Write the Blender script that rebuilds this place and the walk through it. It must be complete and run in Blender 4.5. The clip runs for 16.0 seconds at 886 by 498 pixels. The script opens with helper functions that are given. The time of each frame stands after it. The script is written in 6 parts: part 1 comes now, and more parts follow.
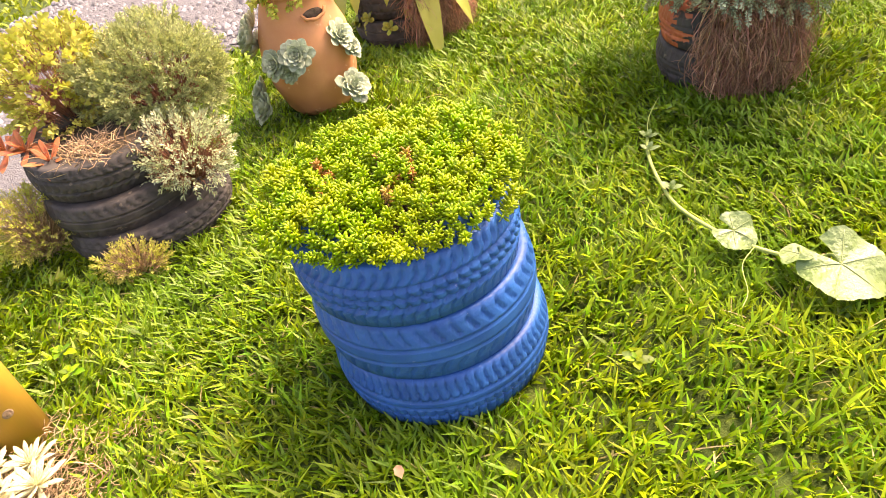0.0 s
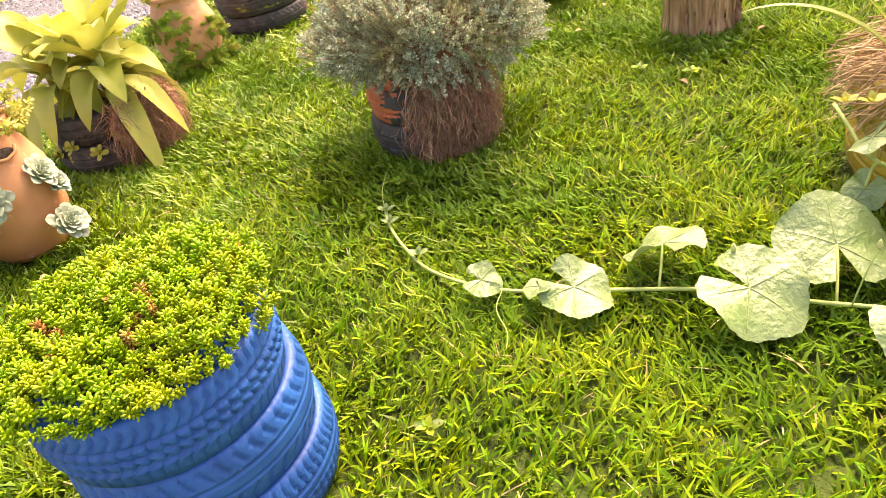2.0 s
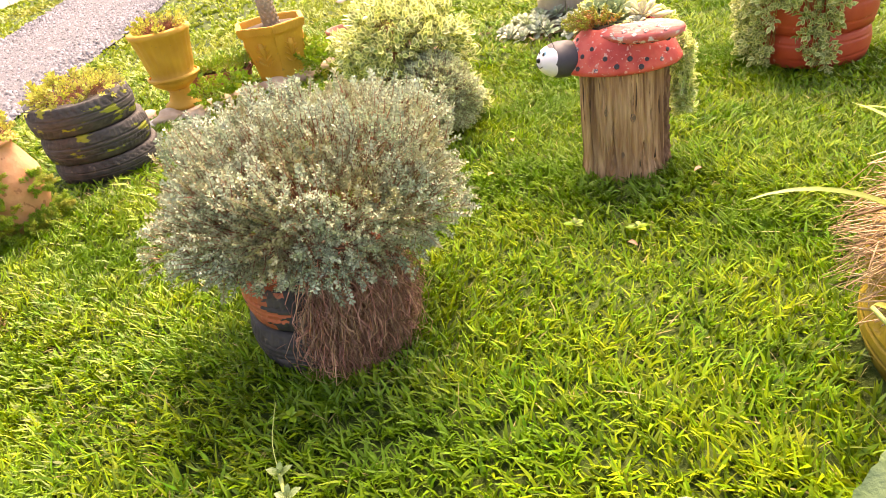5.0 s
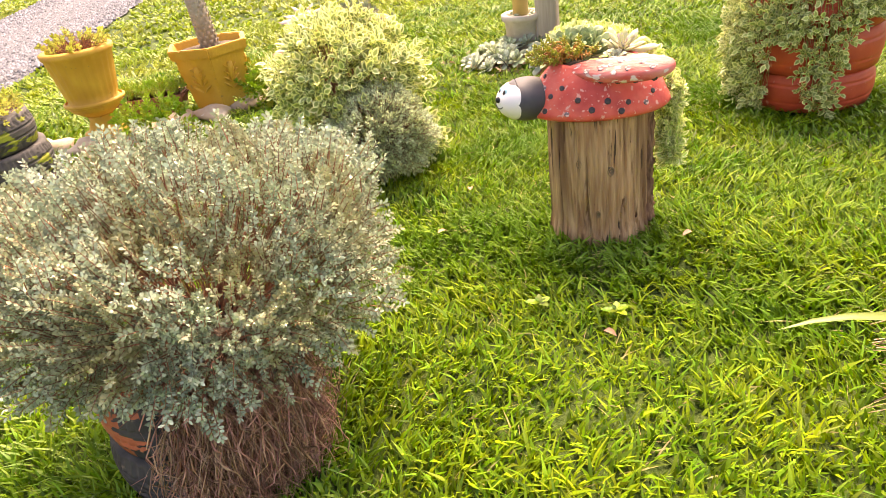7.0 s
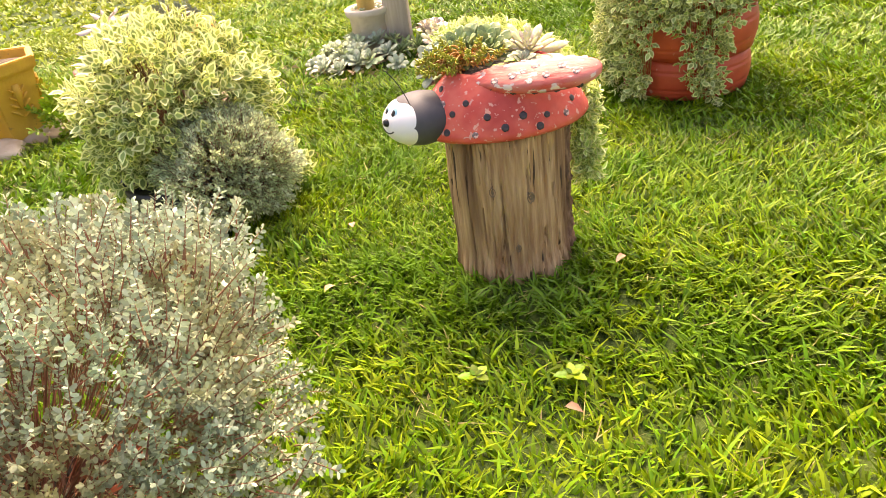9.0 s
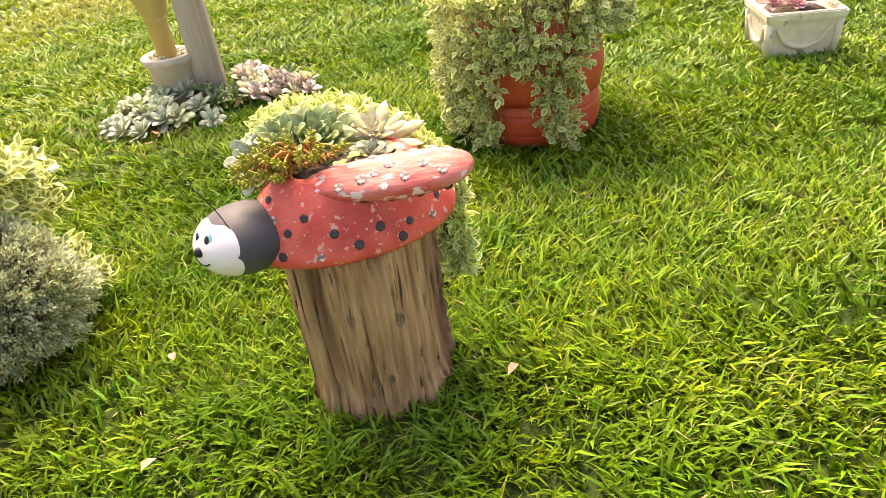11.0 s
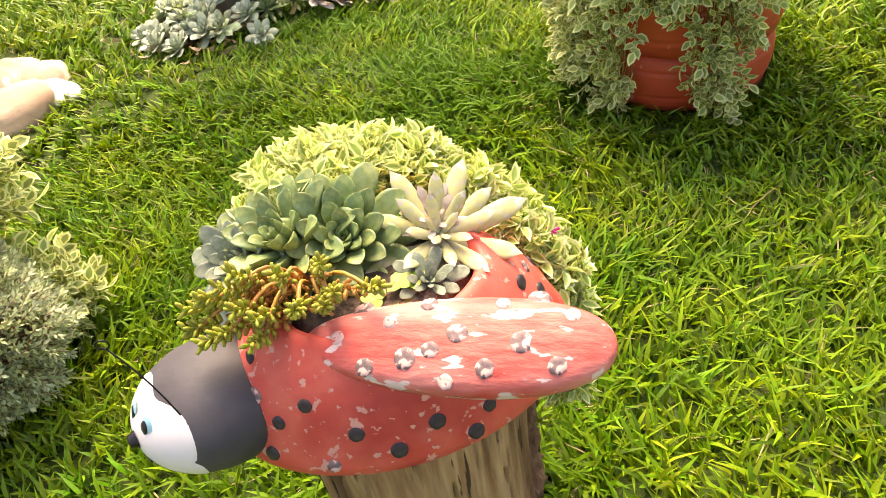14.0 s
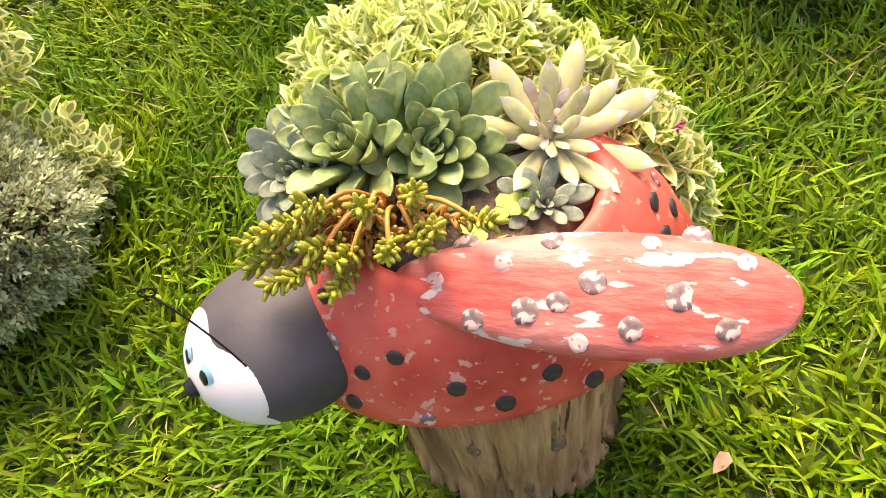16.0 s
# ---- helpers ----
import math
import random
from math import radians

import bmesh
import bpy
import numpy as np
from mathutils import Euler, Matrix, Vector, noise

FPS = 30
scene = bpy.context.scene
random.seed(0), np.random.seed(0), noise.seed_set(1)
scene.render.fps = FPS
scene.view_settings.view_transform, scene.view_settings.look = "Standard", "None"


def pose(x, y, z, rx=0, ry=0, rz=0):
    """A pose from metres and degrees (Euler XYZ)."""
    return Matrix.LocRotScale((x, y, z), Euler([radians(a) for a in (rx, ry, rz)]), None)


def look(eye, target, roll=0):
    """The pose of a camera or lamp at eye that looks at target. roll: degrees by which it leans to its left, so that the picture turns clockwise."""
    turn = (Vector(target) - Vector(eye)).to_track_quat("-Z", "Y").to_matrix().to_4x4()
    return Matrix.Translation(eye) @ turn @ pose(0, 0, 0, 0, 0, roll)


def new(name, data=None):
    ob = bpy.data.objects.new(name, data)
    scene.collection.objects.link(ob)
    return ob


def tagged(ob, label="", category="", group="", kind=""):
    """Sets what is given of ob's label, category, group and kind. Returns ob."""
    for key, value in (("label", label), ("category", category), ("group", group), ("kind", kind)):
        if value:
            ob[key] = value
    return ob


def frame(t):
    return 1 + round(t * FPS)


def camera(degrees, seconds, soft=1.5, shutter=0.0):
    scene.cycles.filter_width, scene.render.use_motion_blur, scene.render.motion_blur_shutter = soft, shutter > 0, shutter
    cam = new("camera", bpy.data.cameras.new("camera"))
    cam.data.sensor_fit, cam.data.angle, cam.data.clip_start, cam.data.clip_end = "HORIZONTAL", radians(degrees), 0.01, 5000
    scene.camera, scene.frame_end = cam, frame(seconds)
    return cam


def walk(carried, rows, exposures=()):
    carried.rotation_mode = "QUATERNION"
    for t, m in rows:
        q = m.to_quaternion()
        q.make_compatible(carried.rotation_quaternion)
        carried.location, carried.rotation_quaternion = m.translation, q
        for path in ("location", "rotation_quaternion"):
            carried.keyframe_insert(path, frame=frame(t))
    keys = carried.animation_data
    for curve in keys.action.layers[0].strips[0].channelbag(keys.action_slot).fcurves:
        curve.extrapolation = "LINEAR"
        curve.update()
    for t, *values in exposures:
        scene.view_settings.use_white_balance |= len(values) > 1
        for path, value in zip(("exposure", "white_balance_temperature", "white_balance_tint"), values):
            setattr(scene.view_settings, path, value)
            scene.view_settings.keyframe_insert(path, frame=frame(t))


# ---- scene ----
cam = camera(65.1, 16.0, soft=0.8)
PATH = [
    (0, (0.438, 0.141, 1.445), (0.106, 1.695, 0.23), -13.2),
    (0.5, (0.479, 0.088, 1.458), (0.239, 1.718, 0.324), -13.6),
    (1, (0.509, 0.074, 1.464), (0.455, 1.762, 0.394), -13.8),
    (1.5, (0.523, 0.067, 1.474), (0.641, 1.735, 0.377), -14.2),
    (2, (0.479, 0.152, 1.472), (0.829, 1.744, 0.313), -13.1),
    (2.5, (0.409, 0.267, 1.482), (0.957, 1.805, 0.326), -12.3),
    (3, (0.414, 0.344, 1.475), (1.077, 1.794, 0.267), -11.1),
    (3.5, (0.527, 0.495, 1.434), (1.155, 1.99, 0.263), -13.0),
    (4, (0.701, 0.64, 1.484), (1.335, 2.217, 0.429), -13.1),
    (4.5, (0.721, 0.747, 1.487), (1.399, 2.274, 0.388), -11.8),
    (5, (0.71, 0.982, 1.474), (1.45, 2.541, 0.463), -10.7),
    (5.2, (0.699, 1.07, 1.499), (1.436, 2.648, 0.515), -11.0),
    (7.3, (1.131, 1.51, 1.313), (2.011, 3.031, 0.359), -6.9),
    (7.5, (1.133, 1.593, 1.302), (2.099, 3.095, 0.401), -6.8),
    (8, (1.111, 1.779, 1.313), (2.096, 3.259, 0.398), -8.4),
    (8.5, (1.13, 1.837, 1.306), (2.221, 3.195, 0.324), -6.8),
    (9, (1.297, 1.959, 1.287), (2.447, 3.22, 0.243), -8.3),
    (9.5, (1.536, 2.096, 1.303), (2.79, 3.262, 0.27), -8.0),
    (10, (1.598, 2.111, 1.314), (2.915, 3.19, 0.264), -7.8),
    (10.2, (1.62, 2.144, 1.312), (2.958, 3.179, 0.246), -7.4),
    (12.3, (2.054, 2.467, 1.331), (3.533, 3.301, 0.276), -8.5),
    (12.5, (2.154, 2.472, 1.336), (3.57, 3.387, 0.259), -9.4),
    (13, (2.261, 2.5, 1.33), (3.535, 3.526, 0.18), -10.4),
    (13.5, (2.319, 2.577, 1.313), (3.492, 3.59, 0.048), -8.1),
    (14, (2.406, 2.751, 1.301), (3.471, 3.766, -0.054), -10.3),
    (14.5, (2.425, 2.874, 1.299), (3.47, 3.824, -0.117), -10.0),
    (15, (2.421, 2.937, 1.292), (3.458, 3.769, -0.202), -6.2),
    (15.5, (2.447, 2.962, 1.272), (3.345, 3.793, -0.31), -9.0),
    (16, (2.487, 2.963, 1.246), (3.23, 3.811, -0.405), -14.4),
]
walk(cam, [(t, look(eye, target, roll)) for t, eye, target, roll in PATH], [(0, 1.82, 9000, 26), (5, 1.88, 9000, 27), (9, 1.80, 8600, 23), (12.5, 1.60, 8500, 20), (14, 1.52, 8400, 18), (16, 1.33, 8200, 19)])

# ---- world and light ----
world = bpy.data.worlds.new("sky")
scene.world = world
world.use_nodes = True
wt = world.node_tree
sky = wt.nodes.new("ShaderNodeTexSky")
sky.sky_type = 'NISHITA'
sky.sun_disc = False
SUN_ELEV, SUN_AZ = radians(54), radians(44)      # azimuth from +y towards +x
sky.sun_elevation, sky.sun_rotation = SUN_ELEV, SUN_AZ
sky.air_density, sky.dust_density = 1.0, 4.0
wt.links.new(sky.outputs[0], wt.nodes["Background"].inputs[0])
wt.nodes["Background"].inputs[1].default_value = 0.15
sun = new("sun", bpy.data.lights.new("sun", 'SUN'))
sun.data.energy, sun.data.angle, sun.data.color = 2.5, radians(36), (1.0, 0.92, 0.78)
sun.matrix_world = look((0, 0, 0), (-math.sin(SUN_AZ) * math.cos(SUN_ELEV), -math.cos(SUN_AZ) * math.cos(SUN_ELEV), -math.sin(SUN_ELEV)))

rng = np.random.default_rng(7)


# ---- materials ----
def lin(c):
    return (*c, 1) if len(c) == 3 else c


def mat(name, a, b=None, scale=8.0, detail=5.0, rough=0.6, stretch=(1, 1, 1), bump=0.0, bump_scale=60.0, island=0.0, spots=None, spot_scale=20.0,
        spot_at=0.62, third=None, third_scale=2.0, trans=0.0, spec=0.4, coords='Object', bump_dist=0.01, metal=0.0):
    """A surface: two colours mixed by noise, a coarser third, crisp-edged wear spots, relief, and a spread of value between pieces."""
    m = bpy.data.materials.new(name)
    m.use_nodes = True
    nt = m.node_tree
    n, l = nt.nodes, nt.links
    p = n["Principled BSDF"]
    p.inputs["Roughness"].default_value = rough
    p.inputs["Metallic"].default_value = metal
    p.inputs["Specular IOR Level"].default_value = spec
    tc = n.new("ShaderNodeTexCoord")
    mp = n.new("ShaderNodeMapping")
    mp.inputs["Scale"].default_value = stretch
    l.new(tc.outputs[coords], mp.inputs[0])

    def noise_node(s, d=detail):
        t = n.new("ShaderNodeTexNoise")
        t.inputs["Scale"].default_value, t.inputs["Detail"].default_value = s, d
        l.new(mp.outputs[0], t.inputs["Vector"])
        return t

    def mix(f, x, y):
        t = n.new("ShaderNodeMix")
        t.data_type = 'RGBA'
        if isinstance(f, (int, float)):
            t.inputs[0].default_value = f
        else:
            l.new(f, t.inputs[0])
        for s, v in ((t.inputs[6], x), (t.inputs[7], y)):
            if isinstance(v, tuple):
                s.default_value = lin(v)
            else:
                l.new(v, s)
        return t.outputs[2]

    def ramp(src, lo, hi):
        t = n.new("ShaderNodeMapRange")
        t.inputs[1].default_value, t.inputs[2].default_value = lo, hi
        l.new(src, t.inputs[0])
        return t.outputs[0]
    col = lin(a)
    if b is not None:
        col = mix(ramp(noise_node(scale).outputs[0], 0.35, 0.65), lin(a), lin(b))
    if island:
        geo = n.new("ShaderNodeNewGeometry")
        hsv = n.new("ShaderNodeHueSaturation")
        v = n.new("ShaderNodeMapRange")
        v.inputs[3].default_value, v.inputs[4].default_value = 1 - island, 1 + island
        info = n.new("ShaderNodeObjectInfo")
        both = n.new("ShaderNodeMath")
        both.operation = 'ADD'
        l.new(geo.outputs["Random Per Island"], both.inputs[0])
        l.new(info.outputs["Random"], both.inputs[1])
        pick = n.new("ShaderNodeMath")
        pick.operation = 'FRACT'
        l.new(both.outputs[0], pick.inputs[0])
        l.new(pick.outputs[0], v.inputs[0])
        l.new(v.outputs[0], hsv.inputs["Value"])
        hu = n.new("ShaderNodeMapRange")
        hu.inputs[3].default_value, hu.inputs[4].default_value = 0.5 + island * 0.045, 0.5 - island * 0.045
        frac = n.new("ShaderNodeMath")
        frac.operation = 'MULTIPLY'
        frac.inputs[1].default_value = 7.13
        fr = n.new("ShaderNodeMath")
        fr.operation = 'FRACT'
        l.new(pick.outputs[0], frac.inputs[0])
        l.new(frac.outputs[0], fr.inputs[0])
        l.new(fr.outputs[0], hu.inputs[0])
        l.new(hu.outputs[0], hsv.inputs["Hue"])
        if isinstance(col, tuple):
            hsv.inputs["Color"].default_value = col
        else:
            l.new(col, hsv.inputs["Color"])
        col = hsv.outputs[0]
    if third is not None:
        col = mix(ramp(noise_node(third_scale, 3).outputs[0], 0.48, 0.68), col, lin(third))
    if spots is not None:
        col = mix(ramp(noise_node(spot_scale, 6).outputs[0], spot_at, spot_at + 0.03), col, lin(spots))
    if isinstance(col, tuple):
        p.inputs["Base Color"].default_value = col
    else:
        l.new(col, p.inputs["Base Color"])
    if bump:
        bn = n.new("ShaderNodeBump")
        bn.inputs["Strength"].default_value, bn.inputs["Distance"].default_value = bump, bump_dist
        l.new(noise_node(bump_scale, 6).outputs[0], bn.inputs["Height"])
        l.new(bn.outputs[0], p.inputs["Normal"])
    if trans:
        tr = n.new("ShaderNodeBsdfTranslucent")
        if isinstance(col, tuple):
            tr.inputs[0].default_value = col
        else:
            l.new(col, tr.inputs[0])
        ms = n.new("ShaderNodeMixShader")
        ms.inputs[0].default_value = trans
        l.new(p.outputs[0], ms.inputs[1])
        l.new(tr.outputs[0], ms.inputs[2])
        l.new(ms.outputs[0], n["Material Output"].inputs[0])
    return m


M_GROUND = mat("lawn_soil", (0.034, 0.066, 0.007), (0.064, 0.096, 0.013), scale=25, rough=0.95, third=(0.028, 0.056, 0.006), bump=0.8, bump_scale=90)
M_GRASS = mat("grass_blade", (0.118, 0.240, 0.006), (0.205, 0.312, 0.010), scale=3.0, rough=0.42, island=0.6, trans=0.17, third=(0.100, 0.225, 0.008), third_scale=1.3, spec=0.32)
# far lawn: drier tone, lightened further by grazing-view sheen put into the colour
M_GRASS_FAR = mat("far_sheen_grass_blade", (0.21, 0.32, 0.014), (0.31, 0.39, 0.035), scale=1.5, rough=0.45, island=0.4, trans=0.24, third=(0.35, 0.37, 0.06), third_scale=0.5, spec=0.4)
M_GRASS_DRY = mat("dry_blade", (0.48, 0.40, 0.20), (0.36, 0.30, 0.10), scale=6, rough=0.7, island=0.3, trans=0.2)
M_GRAVEL = mat("gravel", (0.12, 0.125, 0.145), (0.20, 0.205, 0.225), scale=70, rough=0.9, bump=1.0, bump_scale=120, third=(0.16, 0.16, 0.18), bump_dist=0.02)
M_PEBBLE = mat("pebble", (0.15, 0.155, 0.18), (0.25, 0.25, 0.275), scale=30, rough=0.85, island=0.5)
M_SOIL = mat("potting_soil", (0.06, 0.045, 0.03), (0.14, 0.10, 0.07), scale=40, rough=0.95, bump=1.0, bump_scale=80)
M_BLUE = mat("blue_paint_on_rubber", (0.009, 0.098, 0.36), (0.013, 0.128, 0.43), scale=14, rough=0.45, bump=0.25, bump_scale=140, spots=(0.15, 0.22, 0.50), spot_scale=75, spot_at=0.70, third=(0.007, 0.075, 0.28), third_scale=5, spec=0.35, bump_dist=0.004)
M_RUBBER = mat("weathered_rubber", (0.040, 0.036, 0.036), (0.085, 0.075, 0.070), scale=16, rough=0.75, bump=0.3, bump_scale=110, spots=(0.17, 0.14, 0.11), spot_scale=30, spot_at=0.66, bump_dist=0.004)
M_RUBBER_GREEN = mat("rubber_with_green_paint", (0.050, 0.045, 0.044), (0.09, 0.08, 0.075), scale=14, rough=0.7, stretch=(1, 1, 3), bump=0.3, bump_scale=90, spots=(0.28, 0.30, 0.03), spot_scale=5, spot_at=0.57, bump_dist=0.004)
M_ORANGE_TYRE = mat("orange_paint_on_rubber", (0.56, 0.13, 0.05), (0.62, 0.18, 0.09), scale=12, rough=0.55, bump=0.2, bump_scale=80, third=(0.44, 0.10, 0.05), spots=(0.06, 0.045, 0.04), spot_scale=16, spot_at=0.63, bump_dist=0.004)
M_RED_TYRE = mat("red_paint_on_rubber", (0.50, 0.062, 0.025), (0.58, 0.085, 0.035), scale=9, rough=0.5, bump=0.2, bump_scale=60, spots=(0.62, 0.25, 0.16), spot_scale=25, spot_at=0.68, bump_dist=0.004)
M_YELLOW_TYRE = mat("yellow_paint_on_rubber", (0.42, 0.29, 0.022), (0.35, 0.24, 0.020), scale=9, rough=0.45, bump=0.3, bump_scale=40, third=(0.28, 0.19, 0.03), spots=(0.10, 0.09, 0.03), spot_scale=14, spot_at=0.66, bump_dist=0.006)
M_TERRA = mat("terracotta", (0.66, 0.27, 0.12), (0.74, 0.34, 0.17), scale=6, rough=0.75, bump=0.15, bump_scale=45, third=(0.60, 0.23, 0.10), spots=(0.78, 0.45, 0.27), spot_scale=18, spot_at=0.66)
M_TERRA_OLD = mat("weathered_terracotta", (0.60, 0.27, 0.13), (0.70, 0.36, 0.20), scale=12, rough=0.8, bump=0.5, bump_scale=25, spots=(0.46, 0.20, 0.10), spot_scale=22, spot_at=0.63)
M_BROWN_POT = mat("brown_clay", (0.26, 0.095, 0.06), (0.33, 0.14, 0.09), scale=10, rough=0.7, bump=0.2, bump_scale=40)
M_OCHRE = mat("ochre_paint", (0.66, 0.36, 0.045), (0.58, 0.29, 0.035), scale=7, rough=0.6, bump=0.3, bump_scale=40, third=(0.72, 0.43, 0.08), spots=(0.42, 0.24, 0.06), spot_scale=30, spot_at=0.68)
M_POST_Y = mat("ochre_pole", (0.58, 0.33, 0.055), (0.50, 0.28, 0.05), scale=5, rough=0.5, stretch=(1, 1, 0.2), bump=0.1, bump_scale=40)
M_CREAM = mat("cream_cement", (0.62, 0.55, 0.42), (0.72, 0.66, 0.53), scale=14, rough=0.85, bump=0.35, bump_scale=50, spots=(0.42, 0.36, 0.25), spot_scale=16, spot_at=0.62)
M_CEMENT = mat("grey_cement", (0.48, 0.41, 0.33), (0.58, 0.51, 0.43), scale=12, rough=0.9, bump=0.3, bump_scale=50, third=(0.40, 0.34, 0.27), spots=(0.64, 0.60, 0.52), spot_scale=14, spot_at=0.66)
M_PLANK = mat("weathered_board", (0.42, 0.345, 0.27), (0.52, 0.44, 0.355), scale=6, rough=0.85, stretch=(6, 6, 0.5), bump=0.4, bump_scale=20, third=(0.34, 0.27, 0.21))
M_BAMBOO = mat("bamboo", (0.46, 0.34, 0.11), (0.52, 0.41, 0.17), scale=6, rough=0.5, stretch=(1, 1, 0.2), third=(0.32, 0.25, 0.09))
M_WOOD = mat("weathered_log", (0.36, 0.19, 0.095), (0.60, 0.38, 0.21), scale=11, rough=0.85, stretch=(5, 5, 0.45), bump=1.0, bump_scale=14, third=(0.20, 0.10, 0.05), third_scale=3.0, spots=(0.07, 0.036, 0.02), spot_scale=8.5, spot_at=0.625, bump_dist=0.014)
M_BARK = mat("ragged_bark", (0.17, 0.085, 0.05), (0.30, 0.165, 0.10), scale=40, rough=0.95, stretch=(2, 2, 0.6), bump=1.0, bump_scale=60, third=(0.10, 0.05, 0.03), third_scale=18)
M_WOOD_TOP = mat("log_end", (0.20, 0.13, 0.08), (0.34, 0.24, 0.15), scale=20, rough=0.9, bump=0.4)
M_RED = mat("worn_red_paint", (0.72, 0.09, 0.065), (0.76, 0.14, 0.10), scale=22, rough=0.5, bump=0.12, bump_scale=60, third=(0.54, 0.055, 0.045), third_scale=8, spots=(0.74, 0.34, 0.28), spot_scale=64, spot_at=0.605, spec=0.35)
M_RED_WING = mat("chipped_red_paint", (0.64, 0.085, 0.07), (0.70, 0.16, 0.13), scale=60, rough=0.5, stretch=(0.45, 1.2, 1), bump=0.3, bump_scale=90, third=(0.74, 0.28, 0.24), third_scale=12, spots=(0.80, 0.60, 0.56), spot_scale=52, spot_at=0.57, spec=0.3)
M_DOT = mat("black_paint_dot", (0.035, 0.025, 0.03), (0.06, 0.045, 0.05), scale=60, rough=0.5)
M_DOT_WORN = mat("worn_grey_dot", (0.13, 0.095, 0.10), (0.34, 0.22, 0.21), scale=110, rough=0.7, spots=(0.76, 0.46, 0.41), spot_scale=85, spot_at=0.52)
M_DOT_PALE = mat("bare_primer_dot", (0.76, 0.42, 0.37), (0.82, 0.62, 0.57), scale=90, rough=0.6, spots=(0.70, 0.20, 0.16), spot_scale=150, spot_at=0.58)
M_HEAD = mat("charcoal_paint", (0.055, 0.050, 0.058), (0.085, 0.078, 0.088), scale=12, rough=0.6, bump=0.08, bump_scale=60, third=(0.045, 0.04, 0.045))
M_FACE = mat("white_face_paint", (0.80, 0.74, 0.75), (0.84, 0.79, 0.79), scale=9, rough=0.45, bump=0.04, bump_scale=50)
M_BLACK = mat("black_gloss", (0.012, 0.012, 0.014), rough=0.3)
M_IRIS = mat("pale_blue_paint", (0.30, 0.62, 0.72), (0.42, 0.70, 0.78), scale=40, rough=0.5)
M_WIRE = mat("dark_wire", (0.02, 0.02, 0.022), rough=0.4, metal=0.6)
M_BLACKPOT = mat("black_plastic", (0.018, 0.018, 0.020), (0.03, 0.03, 0.032), scale=12, rough=0.5, bump=0.1)
M_STONE = mat("field_stone", (0.50, 0.36, 0.24), (0.62, 0.50, 0.38), scale=9, rough=0.9, bump=0.5, bump_scale=25, third=(0.42, 0.28, 0.18), spots=(0.78, 0.74, 0.68), spot_scale=7, spot_at=0.66)
M_WHITE_STONE = mat("white_stone", (0.72, 0.68, 0.62), (0.80, 0.77, 0.73), scale=9, rough=0.85, bump=0.4, bump_scale=25)
M_DRYROOT = mat("dry_red_roots", (0.42, 0.20, 0.13), (0.56, 0.32, 0.22), scale=30, rough=0.9, island=0.5)
M_DRYTWIG = mat("dry_pale_twigs", (0.42, 0.27, 0.16), (0.56, 0.40, 0.24), scale=30, rough=0.85, island=0.35)
M_TWIG = mat("brown_twig", (0.28, 0.11, 0.07), (0.38, 0.18, 0.11), scale=30, rough=0.85, island=0.3)
M_SEDUM = mat("lime_sedum", (0.19, 0.36, 0.008), (0.30, 0.45, 0.012), scale=14, rough=0.38, island=0.3, trans=0.10, third=(0.34, 0.42, 0.014), third_scale=9)
M_SEDUM_RED = mat("reddened_sedum", (0.52, 0.21, 0.06), (0.46, 0.29, 0.06), scale=9, rough=0.4, island=0.3, trans=0.1)
M_SEDUM_DARK = mat("green_sedum", (0.20, 0.36, 0.025), (0.30, 0.44, 0.035), scale=9, rough=0.45, island=0.3, trans=0.1, third=(0.36, 0.34, 0.04), third_scale=16)
M_FINGER = mat("reddish_olive_sedum", (0.28, 0.38, 0.03), (0.38, 0.43, 0.045), scale=20, rough=0.38, island=0.3, trans=0.1, third=(0.50, 0.25, 0.06), third_scale=26)
M_SILVER = mat("silver_leaf", (0.31, 0.39, 0.25), (0.51, 0.57, 0.42), scale=9, rough=0.55, island=0.5, trans=0.12, third=(0.38, 0.36, 0.17), third_scale=5)
M_SILVER2 = mat("grey_green_leaf", (0.46, 0.53, 0.28), (0.60, 0.66, 0.45), scale=8, rough=0.6, island=0.45, trans=0.25)
M_SAGE = mat("fine_green_leaf", (0.34, 0.39, 0.13), (0.46, 0.50, 0.24), scale=8, rough=0.6, island=0.35, trans=0.25)
M_CREAMLEAF = mat("cream_leaf_margin", (0.67, 0.68, 0.28), (0.73, 0.74, 0.38), scale=8, rough=0.5, island=0.2, trans=0.25)
M_LIMEMARGIN = mat("lime_cream_margin", (0.80, 0.82, 0.30), (0.85, 0.86, 0.50), scale=20, rough=0.45, island=0.25, trans=0.25)
M_LEAFGREEN = mat("mid_green_leaf", (0.26, 0.34, 0.085), (0.34, 0.41, 0.13), scale=8, rough=0.5, island=0.35, trans=0.25)
M_STONECROP = mat("light_stonecrop_leaf", (0.36, 0.50, 0.10), (0.48, 0.60, 0.17), scale=20, rough=0.45, island=0.3, trans=0.25)
M_LIMELEAF = mat("lime_leaf", (0.44, 0.46, 0.06), (0.56, 0.55, 0.14), scale=7, rough=0.5, island=0.35, trans=0.25)
M_ECHEV = mat("blue_green_rosette", (0.36, 0.42, 0.29), (0.46, 0.51, 0.37), scale=10, rough=0.5, island=0.2)
M_ECHEV_G = mat("olive_rosette", (0.155, 0.22, 0.07), (0.25, 0.31, 0.11), scale=14, rough=0.40, island=0.3, third=(0.155, 0.255, 0.13), third_scale=6)
M_ECHEV_D = mat("dark_grey_rosette", (0.20, 0.24, 0.16), (0.27, 0.31, 0.22), scale=14, rough=0.5, island=0.2)
